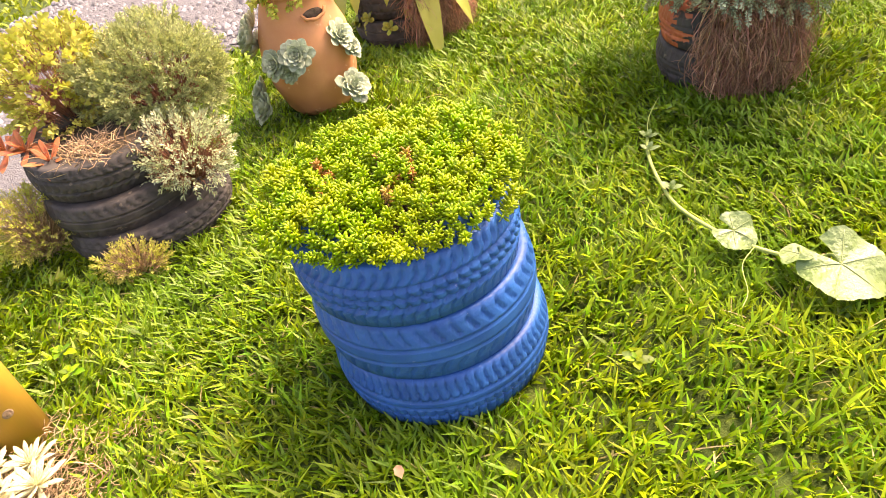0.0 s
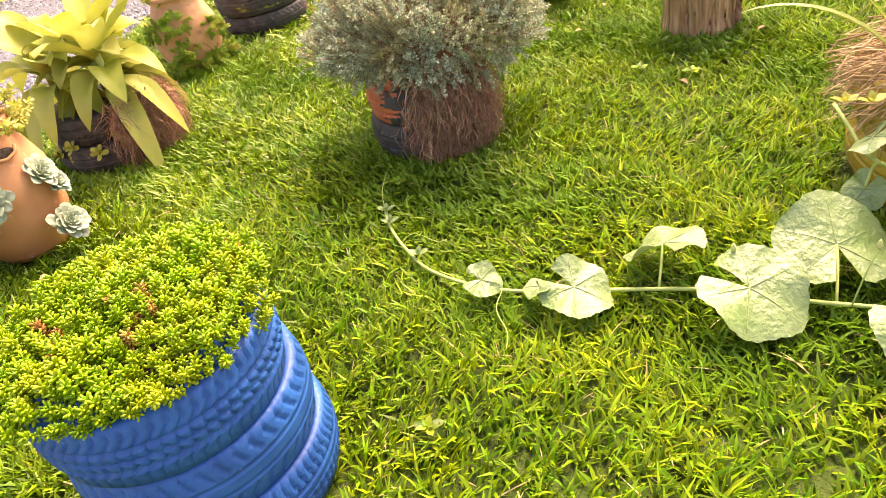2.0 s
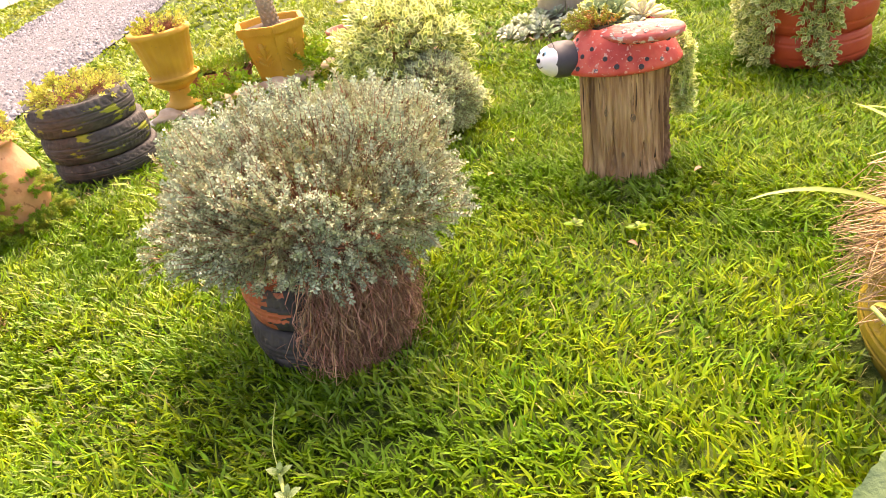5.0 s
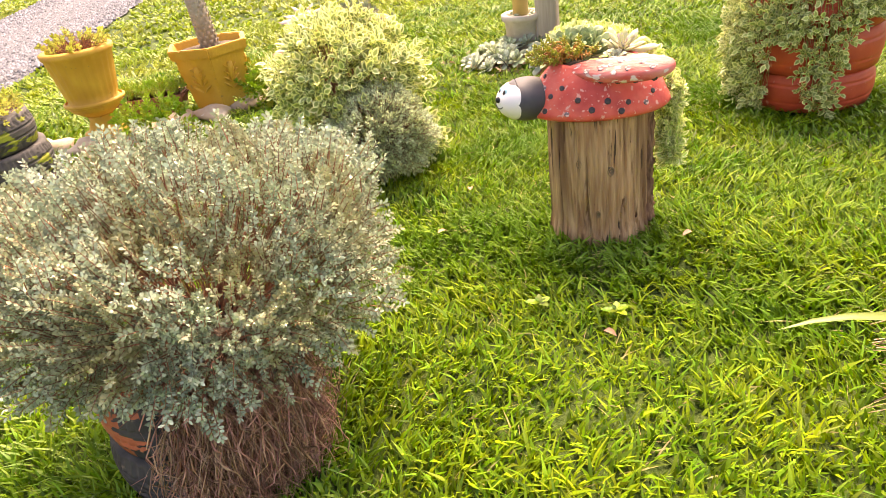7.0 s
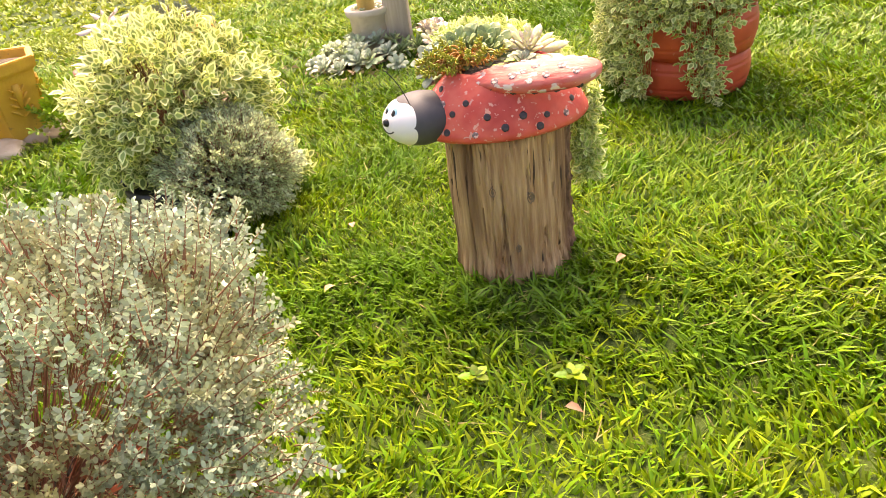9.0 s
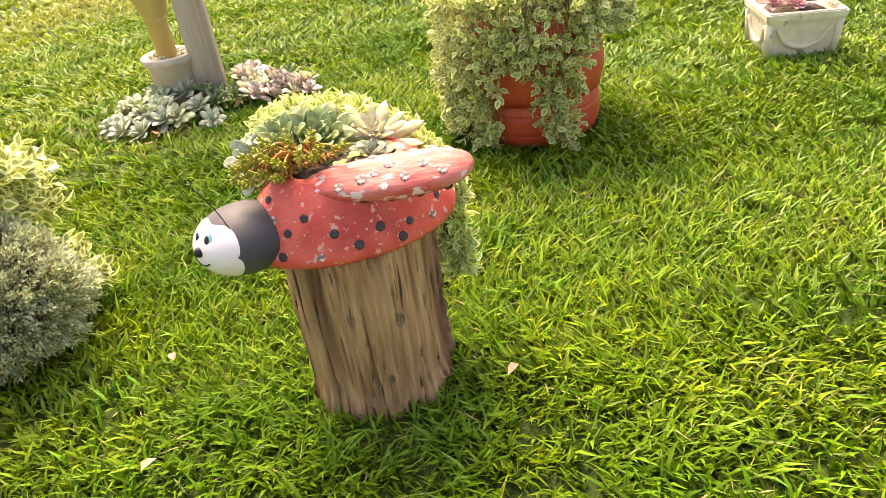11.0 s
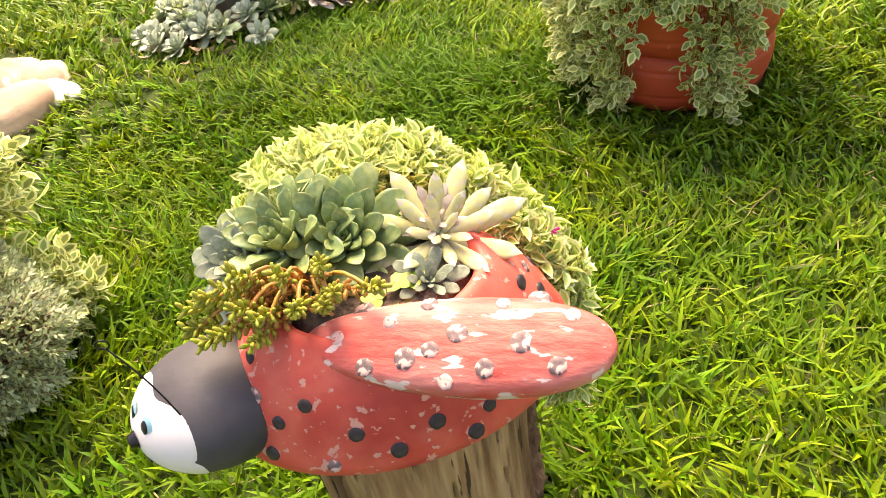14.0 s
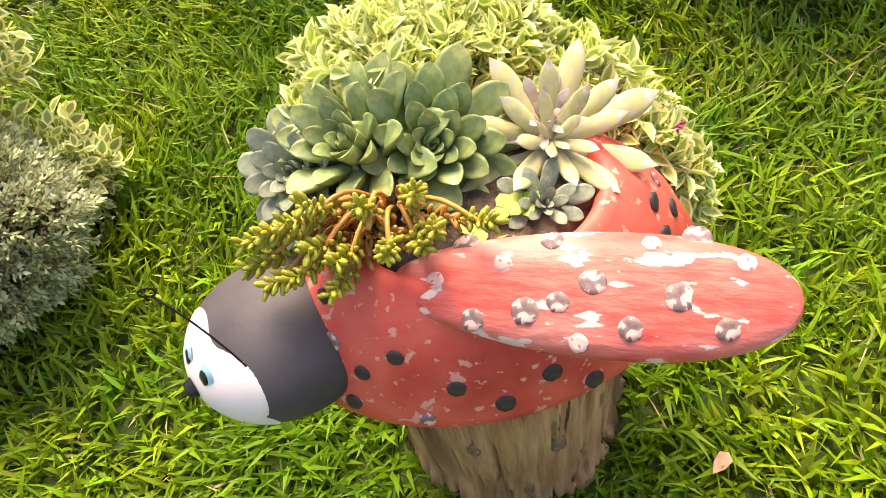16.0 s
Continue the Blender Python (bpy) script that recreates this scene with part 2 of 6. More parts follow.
M_GHOST = mat("ghostly_rosette", (0.48, 0.46, 0.24), (0.54, 0.52, 0.22), scale=10, rough=0.5, island=0.25, third=(0.54, 0.50, 0.46), third_scale=9)
M_PINKROS = mat("pink_rosette", (0.52, 0.27, 0.30), (0.44, 0.24, 0.25), scale=10, rough=0.5, island=0.2)
M_PALEROS = mat("pale_pink_rosette", (0.56, 0.46, 0.42), (0.48, 0.44, 0.36), scale=8, rough=0.55, island=0.3, third=(0.40, 0.30, 0.27), third_scale=5)
M_WHITEROS = mat("cream_white_rosette", (0.74, 0.70, 0.56), (0.70, 0.64, 0.30), scale=12, rough=0.5, island=0.2)
M_BROADLEAF = mat("yellow_green_broadleaf", (0.42, 0.44, 0.075), (0.50, 0.50, 0.13), scale=7, rough=0.5, island=0.2, trans=0.25, bump=0.2, bump_scale=40, third=(0.33, 0.38, 0.06))
M_PUMPKIN = mat("pumpkin_leaf", (0.17, 0.26, 0.09), (0.24, 0.33, 0.145), scale=10, rough=0.33, trans=0.09, bump=0.9, bump_scale=45, third=(0.15, 0.25, 0.065), third_scale=6, spec=0.6)
M_PUMPKIN_VEIN = mat("pumpkin_vein", (0.34, 0.42, 0.20), rough=0.5, trans=0.2)
M_VINE = mat("vine_stem", (0.44, 0.52, 0.16), (0.36, 0.44, 0.12), scale=20, rough=0.5)
M_STRAP = mat("strap_leaf", (0.28, 0.37, 0.05), (0.38, 0.43, 0.09), scale=4, rough=0.4, island=0.3, trans=0.25)
M_REDLEAF = mat("red_bract", (0.58, 0.15, 0.07), (0.50, 0.20, 0.08), scale=12, rough=0.5, island=0.2, trans=0.15)
M_TRUNK = mat("scaly_trunk", (0.30, 0.26, 0.20), (0.40, 0.35, 0.28), scale=30, rough=0.9, bump=0.8, bump_scale=40)
M_FLOWER = mat("magenta_petal", (0.60, 0.03, 0.25), rough=0.5)


# ---- mesh helpers ----
def thing(name, x, y, z=0.0, rz=0.0, label="", category="", group=""):
    e = new(name)
    e.matrix_world = pose(x, y, z, 0, 0, rz)
    return tagged(e, label, category, group)


def part(name, bm, material, parent=None, label="", smooth=True):
    me = bpy.data.meshes.new(name)
    bm.to_mesh(me)
    bm.free()
    return finish(name, me, material, parent, label, smooth)


def finish(name, me, material, parent=None, label="", smooth=True):
    for m in (material if isinstance(material, (list, tuple)) else [material]):
        me.materials.append(m)
    if smooth:
        me.polygons.foreach_set("use_smooth", np.ones(len(me.polygons), bool))
    ob = new(name, me)
    if parent is not None:
        ob.parent = parent
    if label:
        ob["label"] = label
    return ob


def raw(name, v, loops, sizes, material, parent=None, label="", smooth=True, mats=None):
    """A mesh from arrays: corners, the corner indices of all faces in a row, and how many corners each face has."""
    me = bpy.data.meshes.new(name)
    v, loops, sizes = np.asarray(v, np.float32), np.asarray(loops, np.int32), np.asarray(sizes, np.int32)
    me.vertices.add(len(v))
    me.vertices.foreach_set("co", v.ravel())
    me.loops.add(len(loops))
    me.loops.foreach_set("vertex_index", loops)
    me.polygons.add(len(sizes))
    me.polygons.foreach_set("loop_start", np.concatenate([[0], np.cumsum(sizes)[:-1]]).astype(np.int32))
    if mats is not None:
        me.polygons.foreach_set("material_index", np.asarray(mats, np.int32))
    me.update(calc_edges=True)
    return finish(name, me, material, parent, label, smooth)


def spread(template, P, X, S, spin=None):
    """Arrays of many copies of a template (corners, faces, face materials): at P, its x axis along X, sized S, turned about X by spin."""
    V, F, FM = template
    V = np.asarray(V, float)
    n = len(P)
    X = X / np.linalg.norm(X, axis=1, keepdims=True)
    up = np.tile([0.0, 0.0, 1.0], (n, 1))
    up[np.abs(X[:, 2]) > 0.97] = (1, 0, 0)
    Y = np.cross(up, X)
    Y /= np.linalg.norm(Y, axis=1, keepdims=True)
    Z = np.cross(X, Y)
    if spin is not None:
        c, s = np.cos(spin)[:, None], np.sin(spin)[:, None]
        Y, Z = Y * c + Z * s, Z * c - Y * s
    S = np.asarray(S, float).reshape(n, -1)
    if S.shape[1] == 1:
        S = np.repeat(S, 3, 1)
    out = (P[:, None] + V[None, :, :1] * S[:, None, :1] * X[:, None] + V[None, :, 1:2] * S[:, None, 1:2] * Y[:, None] + V[None, :, 2:3] * S[:, None, 2:3] * Z[:, None]).reshape(-1, 3)
    flat = np.concatenate([np.asarray(f) for f in F])
    sizes = np.array([len(f) for f in F])
    loops = (flat[None] + (np.arange(n) * len(V))[:, None]).ravel()
    return out, loops, np.tile(sizes, n), np.tile(np.asarray(FM), n)


def joined(*sets):
    v, l, s, m, k = [], [], [], [], 0
    for a, b, c, d in sets:
        v.append(a), l.append(b + k), s.append(c), m.append(d)
        k += len(a)
    return np.concatenate(v), np.concatenate(l), np.concatenate(s), np.concatenate(m)


def as_template(data):
    v, l, s, m = data
    F, i = [], 0
    for c in s:
        F.append(l[i:i + c])
        i += c
    return v, F, m


def lathe(profile, seg=48, squash=1.0, wob=0.0):
    """A turned shape from (radius, height) pairs."""
    bm = bmesh.new()
    rows = []
    for r, z in profile:
        if r < 1e-5:
            rows.append([bm.verts.new((0, 0, z))])
        else:
            rows.append([bm.verts.new((r * math.cos(a) * (1 + wob * noise.noise((2 * math.cos(a), 2 * math.sin(a), 3 * z))), squash * r * math.sin(a) * (1 + wob * noise.noise((2 * math.cos(a), 2 * math.sin(a), 3 * z))), z)) for a in (2 * math.pi * i / seg for i in range(seg))])
    for a, b in zip(rows, rows[1:]):
        for i in range(seg):
            j = (i + 1) % seg
            q = [a[i % len(a)], a[j % len(a)], b[j % len(b)], b[i % len(b)]]
            q = list(dict.fromkeys(q))
            if len(q) > 2:
                bm.faces.new(q)
    bmesh.ops.recalc_face_normals(bm, faces=bm.faces)
    return bm


def tube(points, radius, seg=6, taper=1.0):
    """A round rod along points."""
    bm = bmesh.new()
    rows = []
    n = len(points)
    pts = [Vector(p) for p in points]
    for i, p in enumerate(pts):
        d = (pts[min(i + 1, n - 1)] - pts[max(i - 1, 0)]).normalized()
        u = d.orthogonal().normalized() if i == 0 else (rows_u - d * rows_u.dot(d)).normalized()
        rows_u = u
        w = d.cross(u)
        r = radius * (1 + (taper - 1) * i / max(1, n - 1))
        rows.append([bm.verts.new(p + (u * math.cos(a) + w * math.sin(a)) * r) for a in (2 * math.pi * k / seg for k in range(seg))])
    for a, b in zip(rows, rows[1:]):
        for i in range(seg):
            bm.faces.new((a[i], a[(i + 1) % seg], b[(i + 1) % seg], b[i]))
    bm.faces.new(rows[0][::-1])
    bm.faces.new(rows[-1])
    bmesh.ops.recalc_face_normals(bm, faces=bm.faces)
    return bm


def curve_pts(ctrl, n=24):
    """A smooth line through control points."""
    c = [Vector(p) for p in ctrl]
    c = [c[0] * 2 - c[1]] + c + [c[-1] * 2 - c[-2]]
    out = []
    k = len(c) - 3
    for i in range(n):
        t = i / (n - 1) * k
        j = min(int(t), k - 1)
        t -= j
        a, b, d, e = c[j:j + 4]
        out.append(0.5 * ((2 * b) + (d - a) * t + (2 * a - 5 * b + 4 * d - e) * t * t + (3 * b - a - 3 * d + e) * t ** 3))
    return out


def tyre(R, h, kind=0, seg=200):
    """A tyre lying flat, its foot at z = 0: rounded walls, a tread with grooves and cross cuts, a hollow middle."""
    rin = R * 0.62
    prof = []
    for k in range(7):                                   # lower wall, inside to shoulder
        a = k / 6
        prof.append((rin + (R * 0.955 - rin) * a, h * (0.06 * math.cos(a * 2.2) - 0.02 * a) + h * 0.10 * a * a, 0))
    nz = 25
    for k in range(nz):                                  # tread
        u = k / (nz - 1) * 2 - 1
        prof.append((R * (1 - 0.035 * abs(u) ** 2.5), h * 0.5 + u * h * 0.34, 1))
    for k in range(7):
        a = 1 - k / 6
        prof.append((rin + (R * 0.955 - rin) * a, h - (h * (0.06 * math.cos(a * 2.2) - 0.02 * a) + h * 0.10 * a * a), 0))
    prof += [(rin + 0.004, h * 0.80, 0), (R * 0.86, h * 0.66, 0), (R * 0.86, h * 0.34, 0), (rin + 0.004, h * 0.2, 0)]
    n = len(prof)
    th = np.arange(seg) / seg * 2 * math.pi
    v = np.zeros((n, seg, 3))
    cuts = {0: 60, 1: 44, 2: 72, 3: 50, 4: 50}[kind]
    for i, (r, z, tread) in enumerate(prof):
        rr = np.full(seg, r)
        if tread:
            u = (z / h - 0.5) / 0.34
            skew = {0: 0.5 * math.sin(u * 5), 1: 0.9 * abs(u), 2: 0.3 * u, 3: 1.2 * abs(u), 4: 0.0}[kind]
            ph = (th * cuts / (2 * math.pi) + skew) % 1
            cut = ph < 0.24
            if kind == 1 and abs(u) < 0.55:
                cut &= False
            if kind == 4:
                cut &= False
            if kind == 2 and abs(u) < 0.25:
                cut &= False
            rr = rr - np.where(cut, R * 0.026, 0)
            grooves = {0: (-0.45, 0, 0.45), 1: (-0.33, 0.33), 2: (-0.56, -0.1, 0.34), 3: (-0.45, 0.45), 4: (-0.62, 0.62)}[kind]
            if any(abs(u - g) < 0.06 for g in grooves):
                rr = rr - R * (0.010 if kind == 4 else 0.028)
        v[i, :, 0], v[i, :, 1], v[i, :, 2] = rr * np.cos(th), rr * np.sin(th), z
    idx = np.arange(n * seg).reshape(n, seg)
    nx = np.roll(idx, -1, 1)
    dn, dnx = np.roll(idx, -1, 0), np.roll(nx, -1, 0)
    loops = np.stack([idx, nx, dnx, dn], -1).reshape(-1)
    return v.reshape(-1, 3), loops, np.full(n * seg, 4)


def tyre_part(parent, R, h, z, material, kind=0, dx=0.0, dy=0.0, rot=0.0, tilt=0.0, seg=200, label="", paint=None):
    """paint: a second material and the stretches of the rim, in degrees from the parent's x axis, that still carry it."""
    v, l, s = tyre(R, h, kind, seg)
    mats, surfaces = None, material
    if paint:
        c = v[l.reshape(-1, 4)].mean(1)
        az = np.degrees(np.arctan2(c[:, 1], c[:, 0])) + rot + 9 * np.sin(c[:, 2] * 70) + 6 * np.sin(c[:, 2] * 190 + 2)
        mats = np.zeros(len(c), int)
        for a0, a1 in paint[1]:
            mats[((az - a0) % 360) < a1 - a0] = 1
        surfaces = [material, paint[0]]
    ob = raw("tyre", v, l, s, surfaces, parent, label, False, mats)
    ob.matrix_basis = pose(dx, dy, z, tilt, 0, rot)
    return ob


def soil_part(parent, r, z, dome=0.02):
    return part("soil", lathe([(0, z + dome), (r * 0.5, z + dome * 0.8), (r, z), (r, z - 0.04), (0, z - 0.04)], 32, 1, 0.1), M_SOIL, parent)


# leaf shapes: x along the leaf from its foot, unit length
def leaf_flat(w=0.5, fold=0.12, droop=0.12):
    return ([(0, 0, 0), (0.3, w / 2, fold), (0.3, 0, 0.0), (0.3, -w / 2, fold), (0.7, w * 0.42, fold - droop * .5), (0.7, 0, -droop * .5), (0.7, -w * 0.42, fold - droop * .5), (1, 0, -droop)],
            [(0, 2, 1), (0, 3, 2), (1, 2, 5, 4), (2, 3, 6, 5), (4, 5, 7), (5, 6, 7)], [0] * 6)


def leaf_small(w=0.5, fold=0.1):
    return ([(0, 0, 0), (0.5, w / 2, fold), (1, 0, 0), (0.5, -w / 2, fold)], [(0, 3, 2), (0, 2, 1)], [0, 0])


def leaf_oval(w=0.45, fold=0.06):
    """A blunt oval leaf folded along its midrib."""
    return ([(0, 0, 0), (0.38, w / 2, fold), (0.82, w * 0.40, fold), (1, 0, 0), (0.82, -w * 0.40, fold), (0.38, -w / 2, fold)], [(0, 3, 2, 1), (0, 5, 4, 3)], [0, 0])


def leaf_margin(w=0.62, fold=0.10):
    """A pointed oval leaf: green middle (0), pale margin (1)."""
    o = [(0, 0, 0), (0.28, w * .46, fold), (0.62, w * .42, fold), (1, 0, -.02), (0.62, -w * .42, fold), (0.28, -w * .46, fold)]
    i = [(0.10, 0, .012), (0.32, w * .27, fold * .5 + .012), (0.58, w * .24, fold * .5 + .012), (0.82, 0, 0), (0.58, -w * .24, fold * .5 + .012), (0.32, -w * .27, fold * .5 + .012)]
    F = [(k, (k + 1) % 6, 6 + (k + 1) % 6, 6 + k) for k in range(6)] + [(6, 7, 8, 9), (6, 9, 10, 11)]
    return o + i, F, [1] * 6 + [0, 0]


def leaf_fat(w=0.34, t=0.3, n=6):
    """A plump finger leaf."""
    rows = [(0.0, 0.3), (0.55, 1.0), (0.92, 0.6)]
    V, F = [], []
    for x, r in rows:
        for k in range(n):
            a = 2 * math.pi * k / n
            V.append((x, w / 2 * r * math.cos(a), t / 2 * r * math.sin(a)))
    for i in range(len(rows) - 1):
        for k in range(n):
            F.append((i * n + k, i * n + (k + 1) % n, (i + 1) * n + (k + 1) % n, (i + 1) * n + k))
    F.append(tuple((len(rows) - 1) * n + k for k in range(n)))
    return V, F, [0] * len(F)


def leaf_spoon(w=0.45, t=0.10, cup=0.25, nx=6, ny=4, tip=0.06):
    """A thick, cupped rosette leaf with a pointed tip."""
    V, F = [], []
    for side in (1, -1):
        for i in range(nx + 1):
            x = 1 - (1 - i / nx) ** 1.8
            half = w / 2 * (0.42 + 0.62 * math.sin(min(x / 0.72, 1) * math.pi / 2)) if x < 0.72 else w / 2 * 1.04 * math.sqrt(max(0.0, 1 - ((x - 0.72) / 0.28) ** 2))
            for j in range(ny + 1):
                v = j / ny * 2 - 1
                V.append((x + (tip if i == nx else 0), half * v, cup * x * x * 0.55 + cup * 0.5 * (v * half / (w / 2)) ** 2 * x + side * t / 2 * (1 - v * v * 0.9) * (1 - x ** 6)))
    m = (nx + 1) * (ny + 1)
    for i in range(nx):
        for j in range(ny):
            a = i * (ny + 1) + j
            F.append((a, a + ny + 1, a + ny + 2, a + 1))
            F.append((m + a, m + a + 1, m + a + ny + 2, m + a + ny + 1))
    for i in range(nx):
        for j in (0, ny):
            a, b = i * (ny + 1) + j, (i + 1) * (ny + 1) + j
            F.append((a, m + a, m + b, b) if j == 0 else (a, b, m + b, m + a))
    return V, F, [0] * len(F)


def rosette_data(R, n=26, template=None, flat=0.0, seed=1, steep=70, core=0.25):
    """Leaves in a spiral: outer ones long and low, inner ones short and upright."""
    g = np.random.default_rng(seed)
    k = np.arange(n)
    f = 1 - k / n                                         # 1 outer, 0 inner
    az = k * 2.39996 + g.normal(0, 0.08, n)
    el = np.radians(4 + flat + (steep - flat) * (1 - f) ** 1.1) + g.normal(0, 0.05, n)
    ln = R * (core + (1 - core) * f ** 0.8) * g.uniform(0.92, 1.06, n)
    X = np.stack([np.cos(az) * np.cos(el), np.sin(az) * np.cos(el), np.sin(el)], 1)
    P = np.stack([np.cos(az) * R * 0.05 * f, np.sin(az) * R * 0.05 * f, R * 0.22 * (1 - f)], 1)
    return spread(template or leaf_spoon(), P, X, ln)


def placed(data, m):
    v, l, s, mt = data
    a = np.array(m)
    return v @ a[:3, :3].T + a[:3, 3], l, s, mt


def toward(p, normal, roll=0.0):
    q = Vector(normal).to_track_quat('Z', 'Y').to_matrix().to_4x4()
    return Matrix.Translation(p) @ q @ Matrix.Rotation(roll, 4, 'Z')


def shell_points(n, radii, centre, zmin=-1.0, zmax=1.0, inner=0.75, lump=0.12, seed=0):
    """Points and outward ways in the outer layer of a lumpy ellipsoid."""
    g = np.random.default_rng(seed)
    z = g.uniform(zmin, zmax, n)
    a = g.uniform(0, 2 * math.pi, n)
    q = np.sqrt(1 - z * z)
    d = np.stack([q * np.cos(a), q * np.sin(a), z], 1)
    w = 1 + lump * (np.sin(4.1 * d[:, 0] + seed) * np.cos(3.7 * d[:, 1] + 1.3 * seed) + 0.6 * np.sin(7.3 * d[:, 2] + 5.1 * d[:, 0] + seed) + 0.45 * np.sin(11 * d[:, 1] + 9 * d[:, 0]))
    r = (inner + (1 - inner) * g.uniform(0, 1, n) ** 0.6) * w
    P = np.asarray(centre) + d * np.asarray(radii) * r[:, None]
    N = d / np.asarray(radii)
    return P, N / np.linalg.norm(N, axis=1, keepdims=True)


def sprig(n, leaf, length=1.0, size=0.35, el=35, seed=0, crown=True):
    """A shoot along +x with leaves in pairs or whorls, and a stem (material 1)."""
    g = np.random.default_rng(seed)
    k = np.arange(n)
    t = 0.25 + 0.75 * k / max(1, n - 1)
    az = k * 2.4 + g.normal(0, 0.2, n)
    e = np.radians(90 - el - 35 * (t if crown else t * 0.4))
    X = np.stack([np.cos(e), np.sin(e) * np.cos(az), np.sin(e) * np.sin(az)], 1)
    P = np.stack([t * length, 0 * t, 0 * t], 1)
    lv = spread(leaf, P, X, size * g.uniform(0.75, 1.1, n))
    sv = np.array([(0, .028, 0), (0, -.016, .022), (0, -.016, -.022), (length, .008, 0), (length, -.005, .008), (length, -.005, -.008)], float)
    st = (sv, np.array([0, 1, 4, 3, 1, 2, 5, 4, 2, 0, 3, 5]), np.array([4, 4, 4]), np.array([1, 1, 1]))
    return as_template(joined(lv, st))


def jitter(N, amount, g):
    return N + g.normal(0, amount, N.shape)


def strands(P0, P1, sag, g, width=0.002, seg=4):
    """Thin bent three-sided strands from P0 to P1, as arrays."""
    n = len(P0)
    t = np.linspace(0, 1, seg + 1)
    mid = g.normal(0, 1, (n, 3)) * sag
    line = P0[:, None] * (1 - t)[None, :, None] + P1[:, None] * t[None, :, None] + mid[:, None] * np.sin(t * math.pi)[None, :, None] + g.normal(0, 1, (n, seg + 1, 3)) * sag * 0.25
    off = g.normal(0, 1, (n, 2, 3))
    off /= np.linalg.norm(off, axis=2, keepdims=True)
    w = width * (1 - 0.6 * t)[None, :, None]
    v = np.stack([line + off[:, :1] * w, line + off[:, 1:] * w, line - (off[:, :1] + off[:, 1:]) * w], 2).reshape(-1, 3)
    F = []
    for i in range(seg):
        for k in range(3):
            F += [i * 3 + k, i * 3 + (k + 1) % 3, (i + 1) * 3 + (k + 1) % 3, (i + 1) * 3 + k]
    F = np.array(F)
    loops = (F[None] + (np.arange(n) * 3 * (seg + 1))[:, None]).ravel()
    nf = seg * 3 * n
    return v, loops, np.full(nf, 4), np.zeros(nf, int)


# ---- ground, path, lawn ----
def path_right(y):
    return np.interp(y, [-60, 0, 4.2, 8.5, 12.2, 18.5, 60], [-8.0, -2.6, -1.45, 0.55, 2.3, 4.9, 26])


def path_left(y):
    return np.interp(y, [-60, 0, 5, 8.6, 13.2, 17.3, 60], [-11.0, -5.6, -4.2, -2.55, 0.3, 1.75, 23])


gx = np.concatenate([[-400, -120, -40, -15], np.linspace(-8, 14, 111), [22, 50, 130, 400]])
gy = np.concatenate([[-400, -120, -30, -8], np.linspace(-3, 19, 111), [26, 50, 130, 400]])
GX, GY = np.meshgrid(gx, gy)
GZ = 0.012 * np.sin(GX * 1.7 + 0.6) * np.cos(GY * 1.3) + 0.006 * np.sin(GX * 5.1) * np.sin(GY * 4.3) - 0.012
GZ[(np.abs(GX) > 16) | (np.abs(GY) > 20)] = -0.01
gi = np.arange(GX.size).reshape(GX.shape)
gl = np.stack([gi[:-1, :-1], gi[:-1, 1:], gi[1:, 1:], gi[1:, :-1]], -1).reshape(-1)
ground = raw("ground", np.stack([GX, GY, GZ], -1).reshape(-1, 3), gl, np.full(len(gl) // 4, 4), M_GROUND)
tagged(ground, "thatchy green lawn ground reaching to the horizon", "lawn", kind="structure")

py_ = np.linspace(-6, 40, 93)
pv = np.stack([np.stack([path_left(py_) + (path_right(py_) - path_left(py_)) * f + (0.06 * np.sin(py_ * 6.0) if f in (0, 1) else 0), py_, 0.012 + 0.02 * np.sin(f * math.pi) + 0 * py_], 1) for f in (0, 0.25, 0.5, 0.75, 1)], 1).reshape(-1, 3)
pi_ = np.arange(len(pv)).reshape(-1, 5)
pl = np.stack([pi_[:-1, :-1], pi_[:-1, 1:], pi_[1:, 1:], pi_[1:, :-1]], -1).reshape(-1)
tagged(raw("road", pv, pl, np.full(len(pl) // 4, 4), M_GRAVEL), "grey crushed-gravel drive crossing the lawn", "gravel drive", kind="structure")

g = np.random.default_rng(11)
n = 16000
yy = 3.5 + 15 * g.uniform(0, 1, n) ** 1.3
xx = path_left(yy) + (path_right(yy) - path_left(yy)) * g.uniform(0.0, 1.0, n)
peb = ([(-.5, -.3, 0), (.4, -.45, 0), (.5, .3, 0), (-.3, .5, 0), (-.25, -.15, .4), (.3, -.2, .45), (.15, .25, .4)],
       [(0, 1, 5, 4), (1, 2, 6, 5), (2, 3, 6), (3, 0, 4), (3, 4, 6), (4, 5, 6)], [0] * 6)
ang = g.uniform(0, 6.3, n)
d = spread(peb, np.stack([xx, yy, np.full(n, 0.02)], 1), np.stack([np.cos(ang), np.sin(ang), 0.2 * g.normal(size=n)], 1), g.uniform(0.018, 0.055, n))
tagged(raw("gravel", *d[:3], M_PEBBLE, smooth=False), "loose grey gravel stones on the drive", "gravel", kind="stuff")

